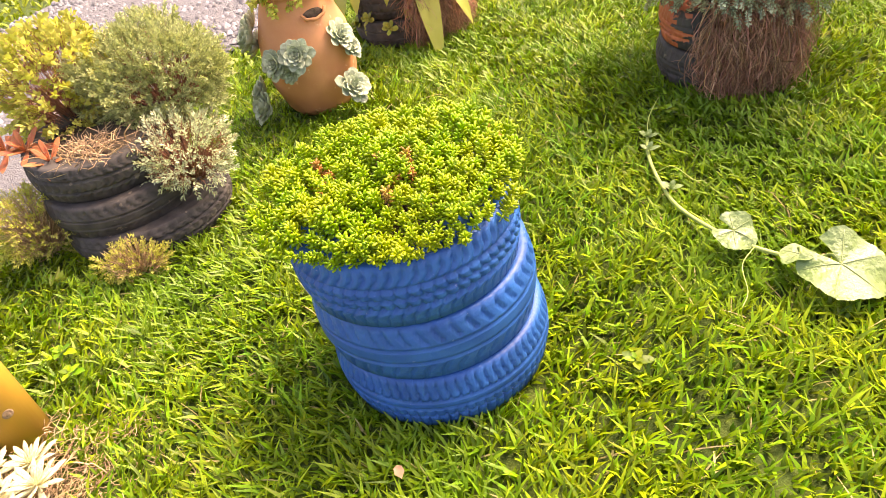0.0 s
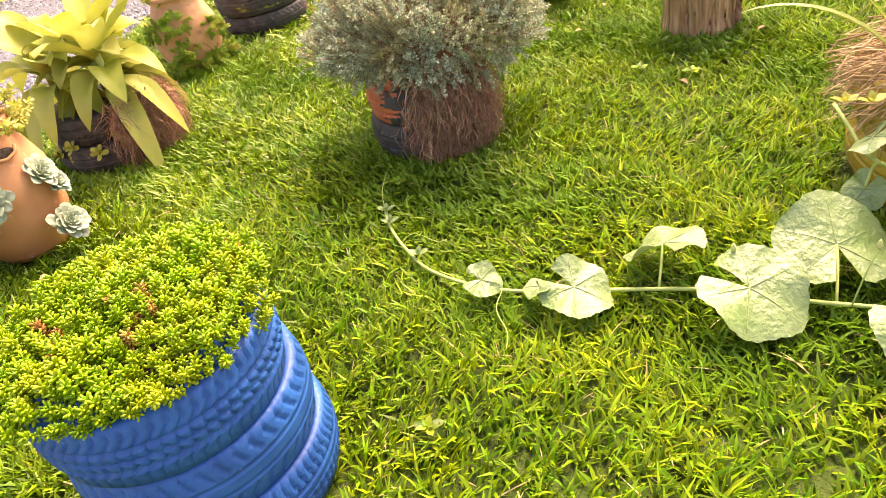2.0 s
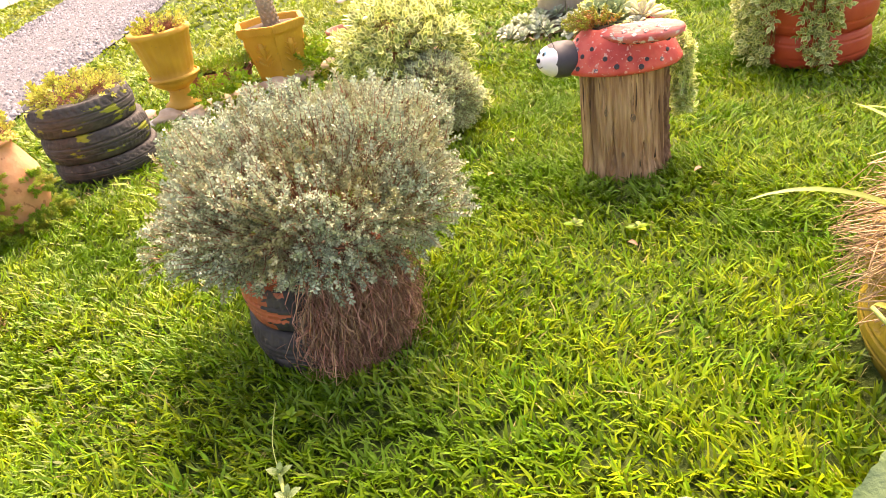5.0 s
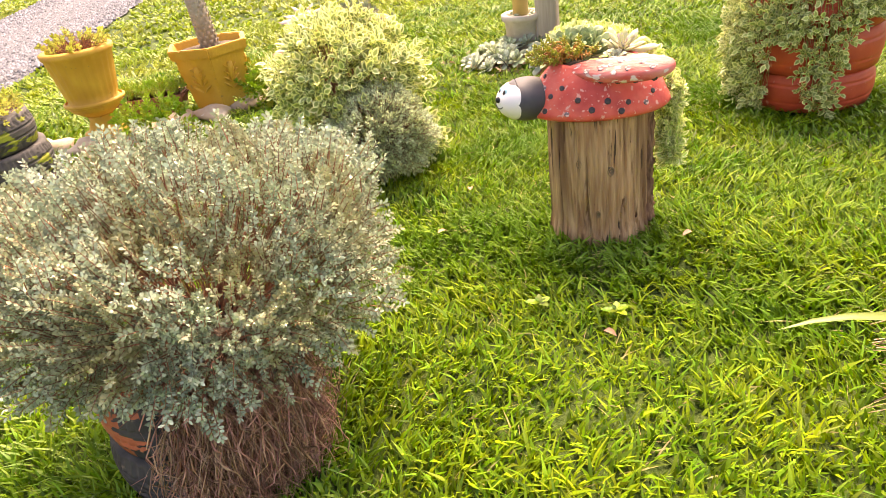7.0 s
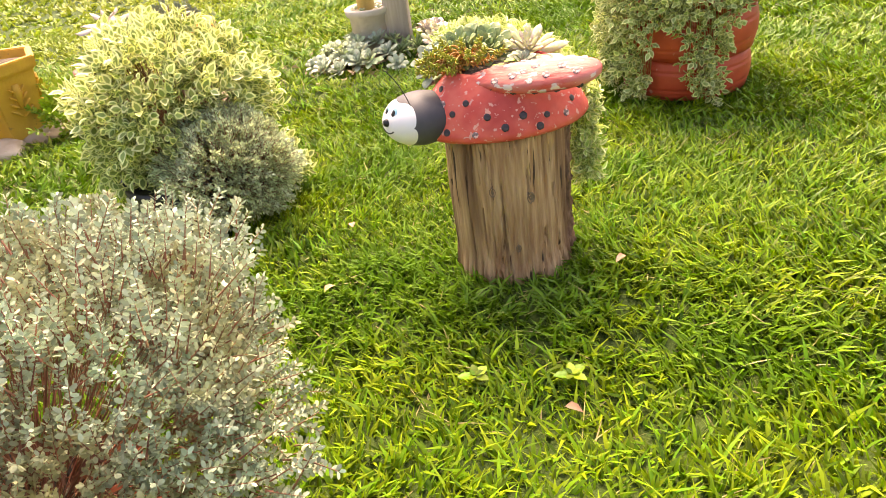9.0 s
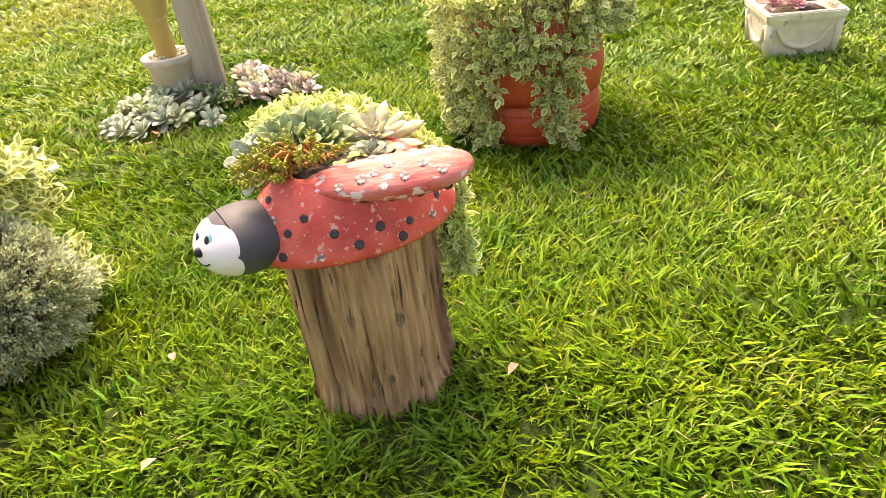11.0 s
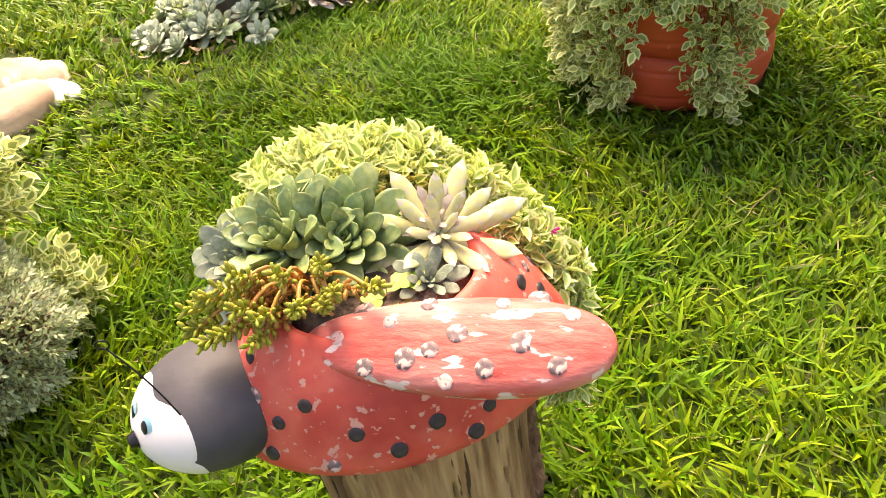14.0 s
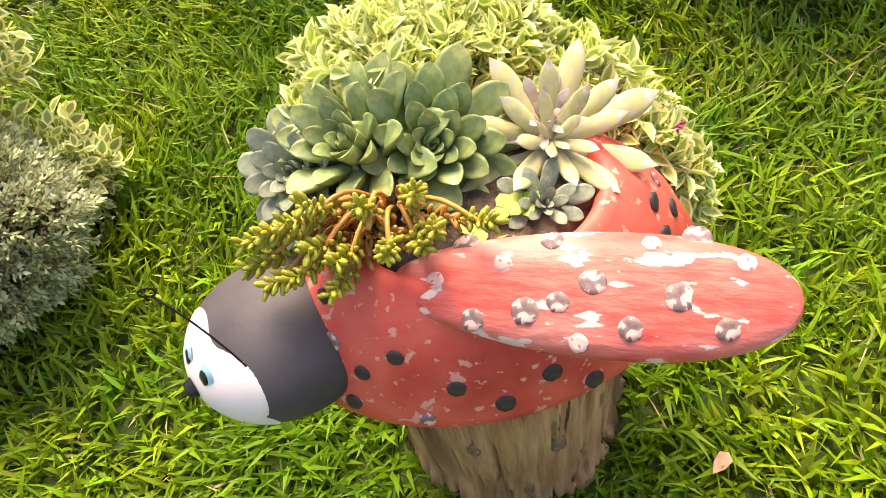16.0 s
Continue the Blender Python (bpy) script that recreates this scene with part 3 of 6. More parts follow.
# footprints that stay free of grass: x, y, radius
BARE = [(0.07, 1.53, 0.26), (-1.26, 2.40, 0.29), (-0.66, 3.30, 0.15), (-0.30, 4.12, 0.29), (0.22, 5.22, 0.16), (0.75, 5.78, 0.27), (1.22, 3.08, 0.25), (2.85, 3.30, 0.165),
        (2.70, 1.47, 0.50), (4.58, 3.55, 0.30), (5.85, 2.60, 0.16), (2.36, 4.56, 0.22), (4.5, 5.75, 0.12), (4.2, 5.62, 0.24), (4.62, 5.45, 0.2), (1.42, 6.5, 0.12), (2.24, 6.55, 0.2), (3.3, 6.35, 0.22), (-1.06, 1.02, 0.22), (-1.1, 1.30, 0.06)]


def blades(tufts, per, x0, x1, y0, y1, h0, h1, w0, w1, seed, lean=0.9, seg=2):
    """Grass as one mesh's arrays: tufts of bent, tapering blades that fan out from one foot."""
    g = np.random.default_rng(seed)
    tx, ty = g.uniform(x0, x1, tufts), g.uniform(y0, y1, tufts)
    clump = np.sin(tx * 9.1 + 2 * np.sin(ty * 5.3)) * np.cos(ty * 8.3 + 1.7 * np.sin(tx * 4.1)) + 0.7 * np.sin(tx * 2.3 + 1) * np.sin(ty * 2.9)
    keep = g.uniform(0, 1, tufts) < 0.90 + 0.08 * clump
    tx, ty, clump = tx[keep], ty[keep], clump[keep]
    way = g.uniform(0, 2 * math.pi, len(tx)) * 0.5 + 2.2 * np.sin(tx * 3.1 + ty * 2.0)
    tall = g.uniform(0.72, 1.2, len(tx)) * (1 + 0.15 * clump)
    x, y, way, tall = (np.repeat(q, per) for q in (tx, ty, way, tall))
    x, y = x + g.normal(0, 0.009, len(x)), y + g.normal(0, 0.009, len(x))
    keep = (x > path_right(y) + 0.03 + 0.12 * g.uniform(-1, 1, len(x)) ** 3) | (x < path_left(y) - 0.03)
    for cx, cy, r in BARE:
        keep &= (x - cx) ** 2 + (y - cy) ** 2 > r * r
    x, y, way, tall = x[keep], y[keep], way[keep], tall[keep]
    n = len(x)
    az = way + g.normal(0, 1.15, n)
    h = g.uniform(h0, h1, n) * tall
    w = g.uniform(w0, w1, n)
    out = h * lean * g.uniform(0.3, 1.5, n)
    dx, dy = np.cos(az), np.sin(az)
    twist = g.normal(0, 0.5, n)
    sx, sy, sz = -dy * np.cos(twist), dx * np.cos(twist), np.sin(twist)
    t = np.linspace(0, 1, seg + 1)
    wid = np.array([0.7, 1.0, 0.8, 0.0]) if seg == 3 else np.array([0.85, 1.0, 0.0])
    V = []
    for k in range(seg + 1):
        ox, oz = out * t[k] ** 1.25, h * (t[k] - 0.30 * t[k] ** 2.4)
        c = np.stack([x + dx * ox, y + dy * ox, oz - 0.012], 1)
        if k < seg:
            side = np.stack([sx, sy, sz], 1) * (w * wid[k] / 2)[:, None]
            V += [c - side, c + side]
        else:
            V.append(c)
    v = np.stack(V, 1).reshape(-1, 3)
    F, S = [], []
    for k in range(seg - 1):
        F += [2 * k, 2 * k + 1, 2 * k + 3, 2 * k + 2]
        S.append(4)
    F += [2 * seg - 2, 2 * seg - 1, 2 * seg]
    S.append(3)
    loops = (np.array(F)[None] + (np.arange(n) * (2 * seg + 1))[:, None]).ravel()
    return v, loops, np.tile(S, n)


# patches in M_GRASS_FAR carry painted sheen as well as a drier tone
for args, material, label in (((92000, 4, -2.6, 5.4, 0.3, 5.2, 0.036, 0.080, 0.0055, 0.0115, 21, 0.78, 2), M_GRASS, "thick green broad-bladed lawn grass near the planters"),
                              ((22000, 4, -2.0, 8.5, 5.2, 8.2, 0.04, 0.08, 0.009, 0.017, 22), M_GRASS, "green lawn grass round the pots and border"),
                              ((20000, 4, 5.4, 9.0, 0.3, 5.2, 0.04, 0.08, 0.008, 0.015, 23), M_GRASS, "green lawn grass beside the cream planter"),
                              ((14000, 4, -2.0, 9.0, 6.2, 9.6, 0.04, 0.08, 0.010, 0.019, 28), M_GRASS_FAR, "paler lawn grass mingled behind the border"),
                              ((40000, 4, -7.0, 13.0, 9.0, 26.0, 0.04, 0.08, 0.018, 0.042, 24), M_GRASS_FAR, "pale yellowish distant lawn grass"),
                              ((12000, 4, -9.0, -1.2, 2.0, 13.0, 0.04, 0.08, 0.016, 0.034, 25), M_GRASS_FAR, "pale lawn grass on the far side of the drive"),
                              ((42000, 4, -3.0, 9.0, -5.0, 0.3, 0.04, 0.08, 0.010, 0.020, 26), M_GRASS, "lawn grass behind the start of the walk"),
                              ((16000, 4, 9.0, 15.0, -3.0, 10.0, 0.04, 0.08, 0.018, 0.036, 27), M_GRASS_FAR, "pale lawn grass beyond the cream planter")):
    tagged(raw("grass", *blades(*args), material, smooth=False), label, "grass", kind="stuff")
tagged(raw("dry_grass", *blades(4500, 2, -2.2, 5.4, 0.4, 6.5, 0.025, 0.06, 0.003, 0.006, 31, 1.8, 3), M_GRASS_DRY, smooth=False), "dry straw-coloured blades among the lawn", "dry grass", kind="stuff")


# ---- plants ----
def foliage(name, parent, template, P, N, size, materials, seed=0, tilt=0.35, label="", spin=True):
    g = np.random.default_rng(seed + 900)
    n = len(P)
    d = spread(template, P, jitter(N, tilt, g), size * g.uniform(0.7, 1.25, n), g.uniform(0, 6.28, n) if spin else None)
    return raw(name, d[0], d[1], d[2], materials, parent, label, mats=d[3])


def core_mesh(parent, radii, centre, material, name="woody_core"):
    """The dark tangle of stems inside a shrub."""
    g = np.random.default_rng(5)
    n = 520
    P, N = shell_points(n, np.array(radii) * 0.97, centre, -0.95, 1, 0.55, 0.1, 3)
    foot = np.array(centre) + np.array([0, 0, -radii[2] * 0.9])
    d = strands(np.repeat(foot[None], n, 0) * 0.75 + P * 0.25, P, min(radii) * 0.05, g, 0.0019)
    return raw(name, *d[:3], material, parent)


def shrub(name, x, y, z, radii, n, leaf_mats, sprig_t, size, label, seed, zmin=-0.75, inner=0.72, lump=0.12, up=0.35, twig=M_TWIG, category="shrub"):
    e = thing(name, x, y, z, 0, label, category)
    c = (0, 0, radii[2] * (-zmin))
    P, N = shell_points(n, radii, c, zmin, 1.0, inner, lump, seed)
    N = N + np.array([0, 0, up])
    foliage("foliage", e, sprig_t, P - N * size * 0.6, N, size, leaf_mats, seed)
    core_mesh(e, radii, c, twig)
    return e


SPRIG_SILVER = sprig(20, leaf_oval(0.52, 0.05), 1.0, 0.205, 6, 3)
SPRIG_FINE = sprig(12, leaf_small(0.42), 1.0, 0.30, 25, 4)
SPRIG_SEDUM = sprig(24, leaf_fat(0.40, 0.34, 5), 0.95, 0.34, 8, 5)
SPRIG_VAR = sprig(8, leaf_margin(), 1.0, 0.55, 15, 7)
SPRIG_LIME = sprig(11, leaf_flat(0.6, 0.1, 0.05), 1.0, 0.40, 15, 8)


LEAF_MESH = {}


def rosette(name, parent, R, p, normal, material, n=26, seed=1, template=None, steep=70, label="", roll=0.0):
    template = template or leaf_spoon()
    key = (material.name, str(template[0][7]), len(template[0]))
    if key not in LEAF_MESH:
        V, F, _ = template
        me = bpy.data.meshes.new("leaf")
        me.from_pydata([tuple(v) for v in V], [], [tuple(f) for f in F])
        me.materials.append(material)
        me.polygons.foreach_set("use_smooth", np.ones(len(me.polygons), bool))
        LEAF_MESH[key] = me
    g = np.random.default_rng(seed)
    base = toward(p, normal, roll)
    for k in range(n):
        f = 1 - k / n
        az = k * 2.39996 + g.normal(0, 0.08)
        el = radians(4 + (steep - 4) * (1 - f) ** 1.1) + g.normal(0, 0.05)
        ln = R * (0.25 + 0.75 * f ** 0.8) * g.uniform(0.92, 1.06)
        ob = new("leaf", LEAF_MESH[key])
        ob.parent = parent
        ob.matrix_basis = base @ Matrix.Translation((math.cos(az) * R * 0.05 * f, math.sin(az) * R * 0.05 * f, R * 0.22 * (1 - f))) @ Matrix.Rotation(az, 4, 'Z') @ Matrix.Rotation(-el, 4, 'Y') @ Matrix.Scale(ln, 4)


# blue painted tyres with lime sedum
e = thing("tyre_planter", 0.07, 1.53, 0, 20, "stack of three blue-painted car tyres used as planter", "tyre planter")
tyre_part(e, 0.302, 0.185, 0.0, M_BLUE, 2, 0.016, 0.0, 10, seg=360)
tyre_part(e, 0.300, 0.19, 0.178, M_BLUE, 1, 0.004, 0.006, 40, seg=300)
tyre_part(e, 0.292, 0.19, 0.362, M_BLUE, 0, -0.012, 0.0, 75, seg=360)
soil_part(e, 0.25, 0.52)
e = thing("sedum_mat", 0.055, 1.55, 0.535, 0, "dense lime-green sedum mat filling the blue tyres", "succulent")
g = np.random.default_rng(41)
n = 680
k = np.arange(n)
r = 0.300 * np.sqrt((k + 0.5) / n) + g.normal(0, 0.006, n)
a = k * 2.39996
hz = 0.060 * (1 - (r / 0.33) ** 3) + 0.016 * np.sin(21 * r * np.cos(a) + 1) * np.cos(18 * r * np.sin(a)) + g.normal(0, 0.008, n)
P = np.stack([r * np.cos(a) - 0.012, r * np.sin(a), hz - 0.012], 1)
N = np.stack([np.cos(a) * (r / 0.305) ** 2 * 0.6, np.sin(a) * (r / 0.305) ** 2 * 0.6, np.ones(n)], 1)
tips = np.sin(9 * P[:, 0] + 2.0) * np.cos(11 * P[:, 1] + 0.5) + 0.5 * np.sin(31 * P[:, 0]) + g.normal(0, 0.35, n) + 0.5 * (r > 0.27)
red = tips > 1.22
foliage("foliage", e, SPRIG_SEDUM, P[~red], N[~red], 0.056, [M_SEDUM, M_VINE], 42, 0.20)
foliage("foliage", e, SPRIG_SEDUM, P[red], N[red], 0.054, [M_SEDUM_RED, M_SEDUM_RED], 43, 0.2, "orange-red sedum tips")

# black tyres with a mixed planting
e = thing("tyre_planter", -1.26, 2.40, 0, 0, "stack of three worn black tyres planted with small shrubs", "tyre planter")
tyre_part(e, 0.335, 0.13, 0.0, M_RUBBER, 3, 0.06, 0.0, 0)
tyre_part(e, 0.30, 0.15, 0.125, M_RUBBER, 1, 0.0, 0.0, 30, 3)
tyre_part(e, 0.285, 0.15, 0.268, M_RUBBER, 3, -0.03, 0.02, 60, 4)
soil_part(e, 0.24, 0.39)
shrub("lime_shrub", -1.47, 2.62, 0.36, (0.26, 0.25, 0.24), 460, [M_LIMELEAF, M_TWIG], SPRIG_LIME, 0.065, "yellow-green small-leaved shrub in black tyre stack", 51)
shrub("grey_shrub", -1.10, 2.68, 0.34, (0.30, 0.27, 0.22), 2600, [M_SAGE, M_SAGE], SPRIG_FINE, 0.055, "fine-leaved grey-green shrub in black tyre stack", 52)
shrub("silver_shrub", -0.93, 2.36, 0.20, (0.18, 0.18, 0.15), 420, [M_SILVER2, M_TWIG], SPRIG_FINE, 0.055, "small silver-leaved shrub spilling over black tyres", 53)
shrub("trailing_sedum", -1.55, 2.18, 0.06, (0.16, 0.15, 0.16), 420, [M_LIMELEAF, M_DRYTWIG], SPRIG_FINE, 0.045, "yellowish trailing sedum hanging over black tyres", 54, twig=M_DRYTWIG)
shrub("sedum_tuft", -1.10, 2.02, 0.0, (0.14, 0.09, 0.09), 150, [M_LIMELEAF, M_DRYTWIG], SPRIG_FINE, 0.045, "yellow sedum tuft growing at tyre foot", 55, twig=M_DRYTWIG)
e = thing("red_bromeliad", -1.50, 2.30, 0.42, 0, "red-orange star-shaped succulent in black tyre stack", "succulent")
for i, (p, R) in enumerate((((0, 0, 0), 0.12), ((0.12, -0.06, -0.03), 0.11), ((-0.1, 0.02, 0.0), 0.12))):
    rosette("rosette", e, R, p, (0.1, -0.4, 1), M_REDLEAF, 14, 60 + i, leaf_spoon(0.26, 0.05, 0.1))
e = thing("dry_stalks", -1.2, 2.27, 0.40, 0, "tangle of dry brown stalks on tyre rim", "dry stalks")
g = np.random.default_rng(61)
P0 = g.normal(0, 1, (160, 3)) * (0.08, 0.05, 0.01)
raw("stalk", *strands(P0, P0 + g.normal(0, 1, (160, 3)) * (0.07, 0.05, 0.02) + (0, 0, 0.04), 0.015, g, 0.0022)[:3], M_DRYTWIG, e)


# terracotta strawberry jars
def strawberry_jar(x, y, rz, H, R, material, label, holes, lean=(0, 0)):
    e = thing("strawberry_jar", x, y, 0, rz, label, "terracotta pot")
    e.matrix_world = pose(x, y, 0, lean[0], lean[1], rz)
    prof = [(0, 0), (R * 0.66, 0), (R * 0.76, H * 0.06), (R * 0.93, H * 0.25), (R, H * 0.45), (R * 0.95, H * 0.62), (R * 0.76, H * 0.82), (R * 0.66, H * 0.91), (R * 0.66, H * 0.94), (R * 0.76, H * 0.955), (R * 0.77, H), (R * 0.68, H), (R * 0.58, H * 0.95), (R * 0.58, H * 0.9), (0, H * 0.9)]
    body = part("body", lathe(prof, 56), material, e)
    for az, z in holes:
        a = radians(az)
        rr = float(np.interp(z, [0.25, 0.45, 0.62, 0.82], [0.93, 1.0, 0.95, 0.76])) * R
        bm = bmesh.new()
        bmesh.ops.create_uvsphere(bm, u_segments=20, v_segments=10, radius=1)
        for v in bm.verts:
            v.co = Vector((v.co.x * 0.016, v.co.y * 0.052, v.co.z * 0.022))
        ob = part("opening", bm, M_SOIL, e, "dark planting slot")
        ob.matrix_basis = pose(math.cos(a) * (rr - 0.004), math.sin(a) * (rr - 0.004), z * H, 0, -14, az)
        bm = tube([(0.012, -0.062, 0.012), (0.02, -0.045, -0.014), (0.026, 0, -0.026), (0.02, 0.045, -0.014), (0.012, 0.062, 0.012)], 0.008, 8)
        ob = part("lip", bm, material, e)
        ob.matrix_basis = pose(math.cos(a) * (rr - 0.006), math.sin(a) * (rr - 0.006), z * H, 0, -14, az)
    return e


strawberry_jar(-0.66, 3.30, 0, 0.60, 0.225, M_TERRA, "smooth orange terracotta strawberry jar standing on grass", ((-48, 0.80),))
JA = (-0.66, 3.30)
for i, (az, z, R, rad) in enumerate(((-110, 0.31, 0.075, 0.215), (-84, 0.34, 0.08, 0.215), (-97, 0.26, 0.05, 0.215), (-40, 0.13, 0.085, 0.25), (-140, 0.09, 0.085, 0.26), (-158, 0.13, 0.08, 0.24), (-160, 0.40, 0.085, 0.21), (-178, 0.43, 0.075, 0.20), (-172, 0.34, 0.07, 0.2), (-28, 0.35, 0.075, 0.19), (-20, 0.28, 0.06, 0.21))):
    a = radians(az)
    e = thing("echeveria", JA[0] + (rad + 0.024) * math.cos(a), JA[1] + (rad + 0.024) * math.sin(a), z, 0, "pale blue-green echeveria rosette on terracotta jar", "succulent", "echeverias on the jar")
    rosette("rosette", e, R * 1.08, (0, 0, 0), (math.cos(a), math.sin(a), 0.55), M_ECHEV, 38, 70 + i, leaf_spoon(0.60, 0.16, 0.32, 6, 4, 0.02), 80)
e = thing("jar_succulents", JA[0], JA[1], 0.57, 0, "tangle of pale succulents topping the terracotta jar", "succulent")
P, N = shell_points(150, (0.21, 0.2, 0.09), (0, 0, 0.03), -0.5, 1, 0.8, 0.2, 81)
foliage("foliage", e, SPRIG_LIME, P - N * 0.03, N, 0.06, [M_LIMELEAF, M_TWIG], 81)
for i in range(9):
    a = i * 2.4
    rosette("rosette", e, 0.055, (0.15 * math.cos(a), 0.14 * math.sin(a), 0.06 + 0.02 * (i % 3)), (math.cos(a) * 0.6, math.sin(a) * 0.6, 1), M_ECHEV if i % 3 else M_PALEROS, 20, 85 + i, leaf_spoon(0.5, 0.09, 0.2, 4, 2))

strawberry_jar(0.20, 5.24, 0, 0.50, 0.225, M_TERRA_OLD, "rough weathered terracotta strawberry jar with sedum tufts", ())
for i, (az, z) in enumerate(((-100, 0.34), (-100, 0.16), (-38, 0.24), (-52, 0.04), (-75, 0.02), (-15, 0.05), (-120, 0.05), (-140, 0.3))):
    a = radians(az)
    rr = 0.21
    e = thing("sedum_tuft", 0.20 + rr * math.cos(a), 5.24 + rr * math.sin(a), z, 0, "bright green sedum tuft growing from terracotta jar", "succulent", "sedum tufts on the jar")
    P, N = shell_points(60, (0.055, 0.055, 0.045), (0, 0, 0.0), -0.6, 1, 0.7, 0.1, 90 + i)
    foliage("foliage", e, SPRIG_SEDUM, P, N + np.array([math.cos(a), math.sin(a), 0.2]) * 0.5, 0.05, [M_SEDUM_DARK, M_VINE], 90 + i)
shrub("jar_plant", 0.20, 5.24, 0.46, (0.19, 0.19, 0.11), 120, [M_LIMELEAF, M_TWIG], SPRIG_LIME, 0.06, "pale trailing plant topping weathered terracotta jar", 99)

# tyre with the big broad-leaved plant
e = thing("tyre_planter", -0.30, 4.14, 0, 0, "two old black tyres planted with broad-leaved plant", "tyre planter")
tyre_part(e, 0.31, 0.15, 0.0, M_RUBBER, 1)
tyre_part(e, 0.29, 0.15, 0.146, M_RUBBER, 3, -0.01, 0.02, 40)
soil_part(e, 0.24, 0.27)
e = thing("broadleaf_plant", -0.33, 4.14, 0.28, 0, "large yellow-green broad-leaved plant with drooping leaves", "plant")
g = np.random.default_rng(101)


def long_leaf(L, W, rise, drop, az, base, g, wave=0.01, nx=10, crease=0.25):
    """An arching broad leaf as arrays."""
    V = []
    for i in range(nx + 1):
        t = i / nx
        w = W * (math.sin(math.pi * min(t * 0.93 + 0.05, 1)) ** 0.75) * (1 if t < 0.97 else 0.3)
        ox = L * (t - 0.18 * t * t)
        oz = rise * t - drop * t * t
        for v in (-1, -0.5, 0, 0.5, 1):
            V.append((ox, v * w / 2, oz + abs(v) * w * crease + wave * math.sin(9 * t + v * 2)))
    V = np.array(V)
    c, s = math.cos(az), math.sin(az)
    V = np.stack([V[:, 0] * c - V[:, 1] * s, V[:, 0] * s + V[:, 1] * c, V[:, 2]], 1) + base
    F = []
    for i in range(nx):
        for j in range(4):
            a = i * 5 + j
            F += [a, a + 5, a + 6, a + 1]
    return V, np.array(F), np.full(nx * 4, 4), np.zeros(nx * 4, int)


for i in range(54):
    hgt = i / 54
    crown = i % 3
    base = np.array([(-0.14, 0.0), (0.08, 0.06), (0.14, -0.10)][crown] + (0.08 + 0.20 * hgt,))
    d = long_leaf(g.uniform(0.34, 0.48), g.uniform(0.12, 0.165), 0.34 * hgt + 0.10, 0.42 * (1 - hgt) + 0.06 + 0.1 * g.uniform(), i * 2.4 + g.normal(0, 0.2), base, g)
    raw("leaf", *d[:3], M_BROADLEAF, e)
for i in range(3):
    p = [(-0.14, 0.0), (0.08, 0.06), (0.14, -0.10)][i]
    part("stem", tube([(*p, 0.0), (*p, 0.16), (*p, 0.32)], 0.018, 8), M_VINE, e)
e = thing("hanging_roots", -0.30, 4.14, 0.0, 0, "mat of dry reddish roots hanging over tyre", "dry roots")
g = np.random.default_rng(103)


def root_curtain(n, rx, a0, a1, z0, z1, seed, thick=0.03, sag=0.042):
    g = np.random.default_rng(seed)
    a = g.uniform(a0, a1, n)
    r0 = rx + g.uniform(-0.02, thick, n)
    r1 = rx + g.uniform(0.0, thick * 1.6, n)
    zt = g.uniform(z0 + (z1 - z0) * 0.45, z1, n)
    zb = np.maximum(z0, zt - g.uniform(0.08, 0.28, n))
    b = a + g.normal(0, 0.14, n)
    return strands(np.stack([r0 * np.cos(a), r0 * np.sin(a), zt], 1), np.stack([r1 * np.cos(b), r1 * np.sin(b), zb], 1), sag, g, 0.0019)


raw("strand", *root_curtain(1700, 0.30, -1.35, 0.2, 0.0, 0.34, 104, 0.05)[:3], M_DRYROOT, e)
for i in range(7):
    a = -2.6 + i * 0.42
    e = thing("echeveria", -0.30 + 0.31 * math.cos(a), 4.14 + 0.31 * math.sin(a), 0.12 + 0.05 * (i % 2), 0, "small pale green rosette at tyre edge", "succulent", "rosettes at the tyre")
    rosette("rosette", e, 0.05, (0, 0, 0), (math.cos(a), math.sin(a), 0.9), M_LIMELEAF, 12, 110 + i, leaf_spoon(0.6, 0.08, 0.2, 4, 2))

# tyre stack with traces of green paint
e = thing("tyre_planter", 0.75, 5.79, 0, 0, "three stacked black tyres with green paint traces", "tyre planter")
tyre_part(e, 0.325, 0.14, 0.0, M_RUBBER, 1, 0.03)
tyre_part(e, 0.32, 0.185, 0.135, M_RUBBER_GREEN, 2, 0.01, 0, 50)
tyre_part(e, 0.315, 0.185, 0.313, M_RUBBER_GREEN, 1, -0.015, 0, 20)
soil_part(e, 0.26, 0.46)
shrub("trailing_plant", 0.74, 5.80, 0.44, (0.29, 0.28, 0.10), 220, [M_LIMELEAF, M_TWIG], SPRIG_LIME, 0.06, "pale green low plants filling black tyres", 121)

# tyres with the silver bush and hanging roots
e = thing("tyre_planter", 1.22, 3.09, 0, 0, "two dark tyres with orange paint under silver bush", "tyre planter")
tyre_part(e, 0.285, 0.17, 0.0, M_RUBBER, 2, 0.0, 0, 15, paint=(M_ORANGE_TYRE, ((-48, 25),)))
tyre_part(e, 0.285, 0.17, 0.165, M_RUBBER, 2, 0.01, 0, 130, paint=(M_ORANGE_TYRE, ((-45, 20), (172, 215))))
soil_part(e, 0.24, 0.30)
e = thing("hanging_roots", 1.22, 3.09, 0.0, 0, "curtain of dry reddish-brown roots over dark tyres", "dry roots")
raw("strand", *root_curtain(2600, 0.292, -2.0, -0.80, 0.0, 0.40, 131, 0.03)[:3], M_DRYROOT, e)
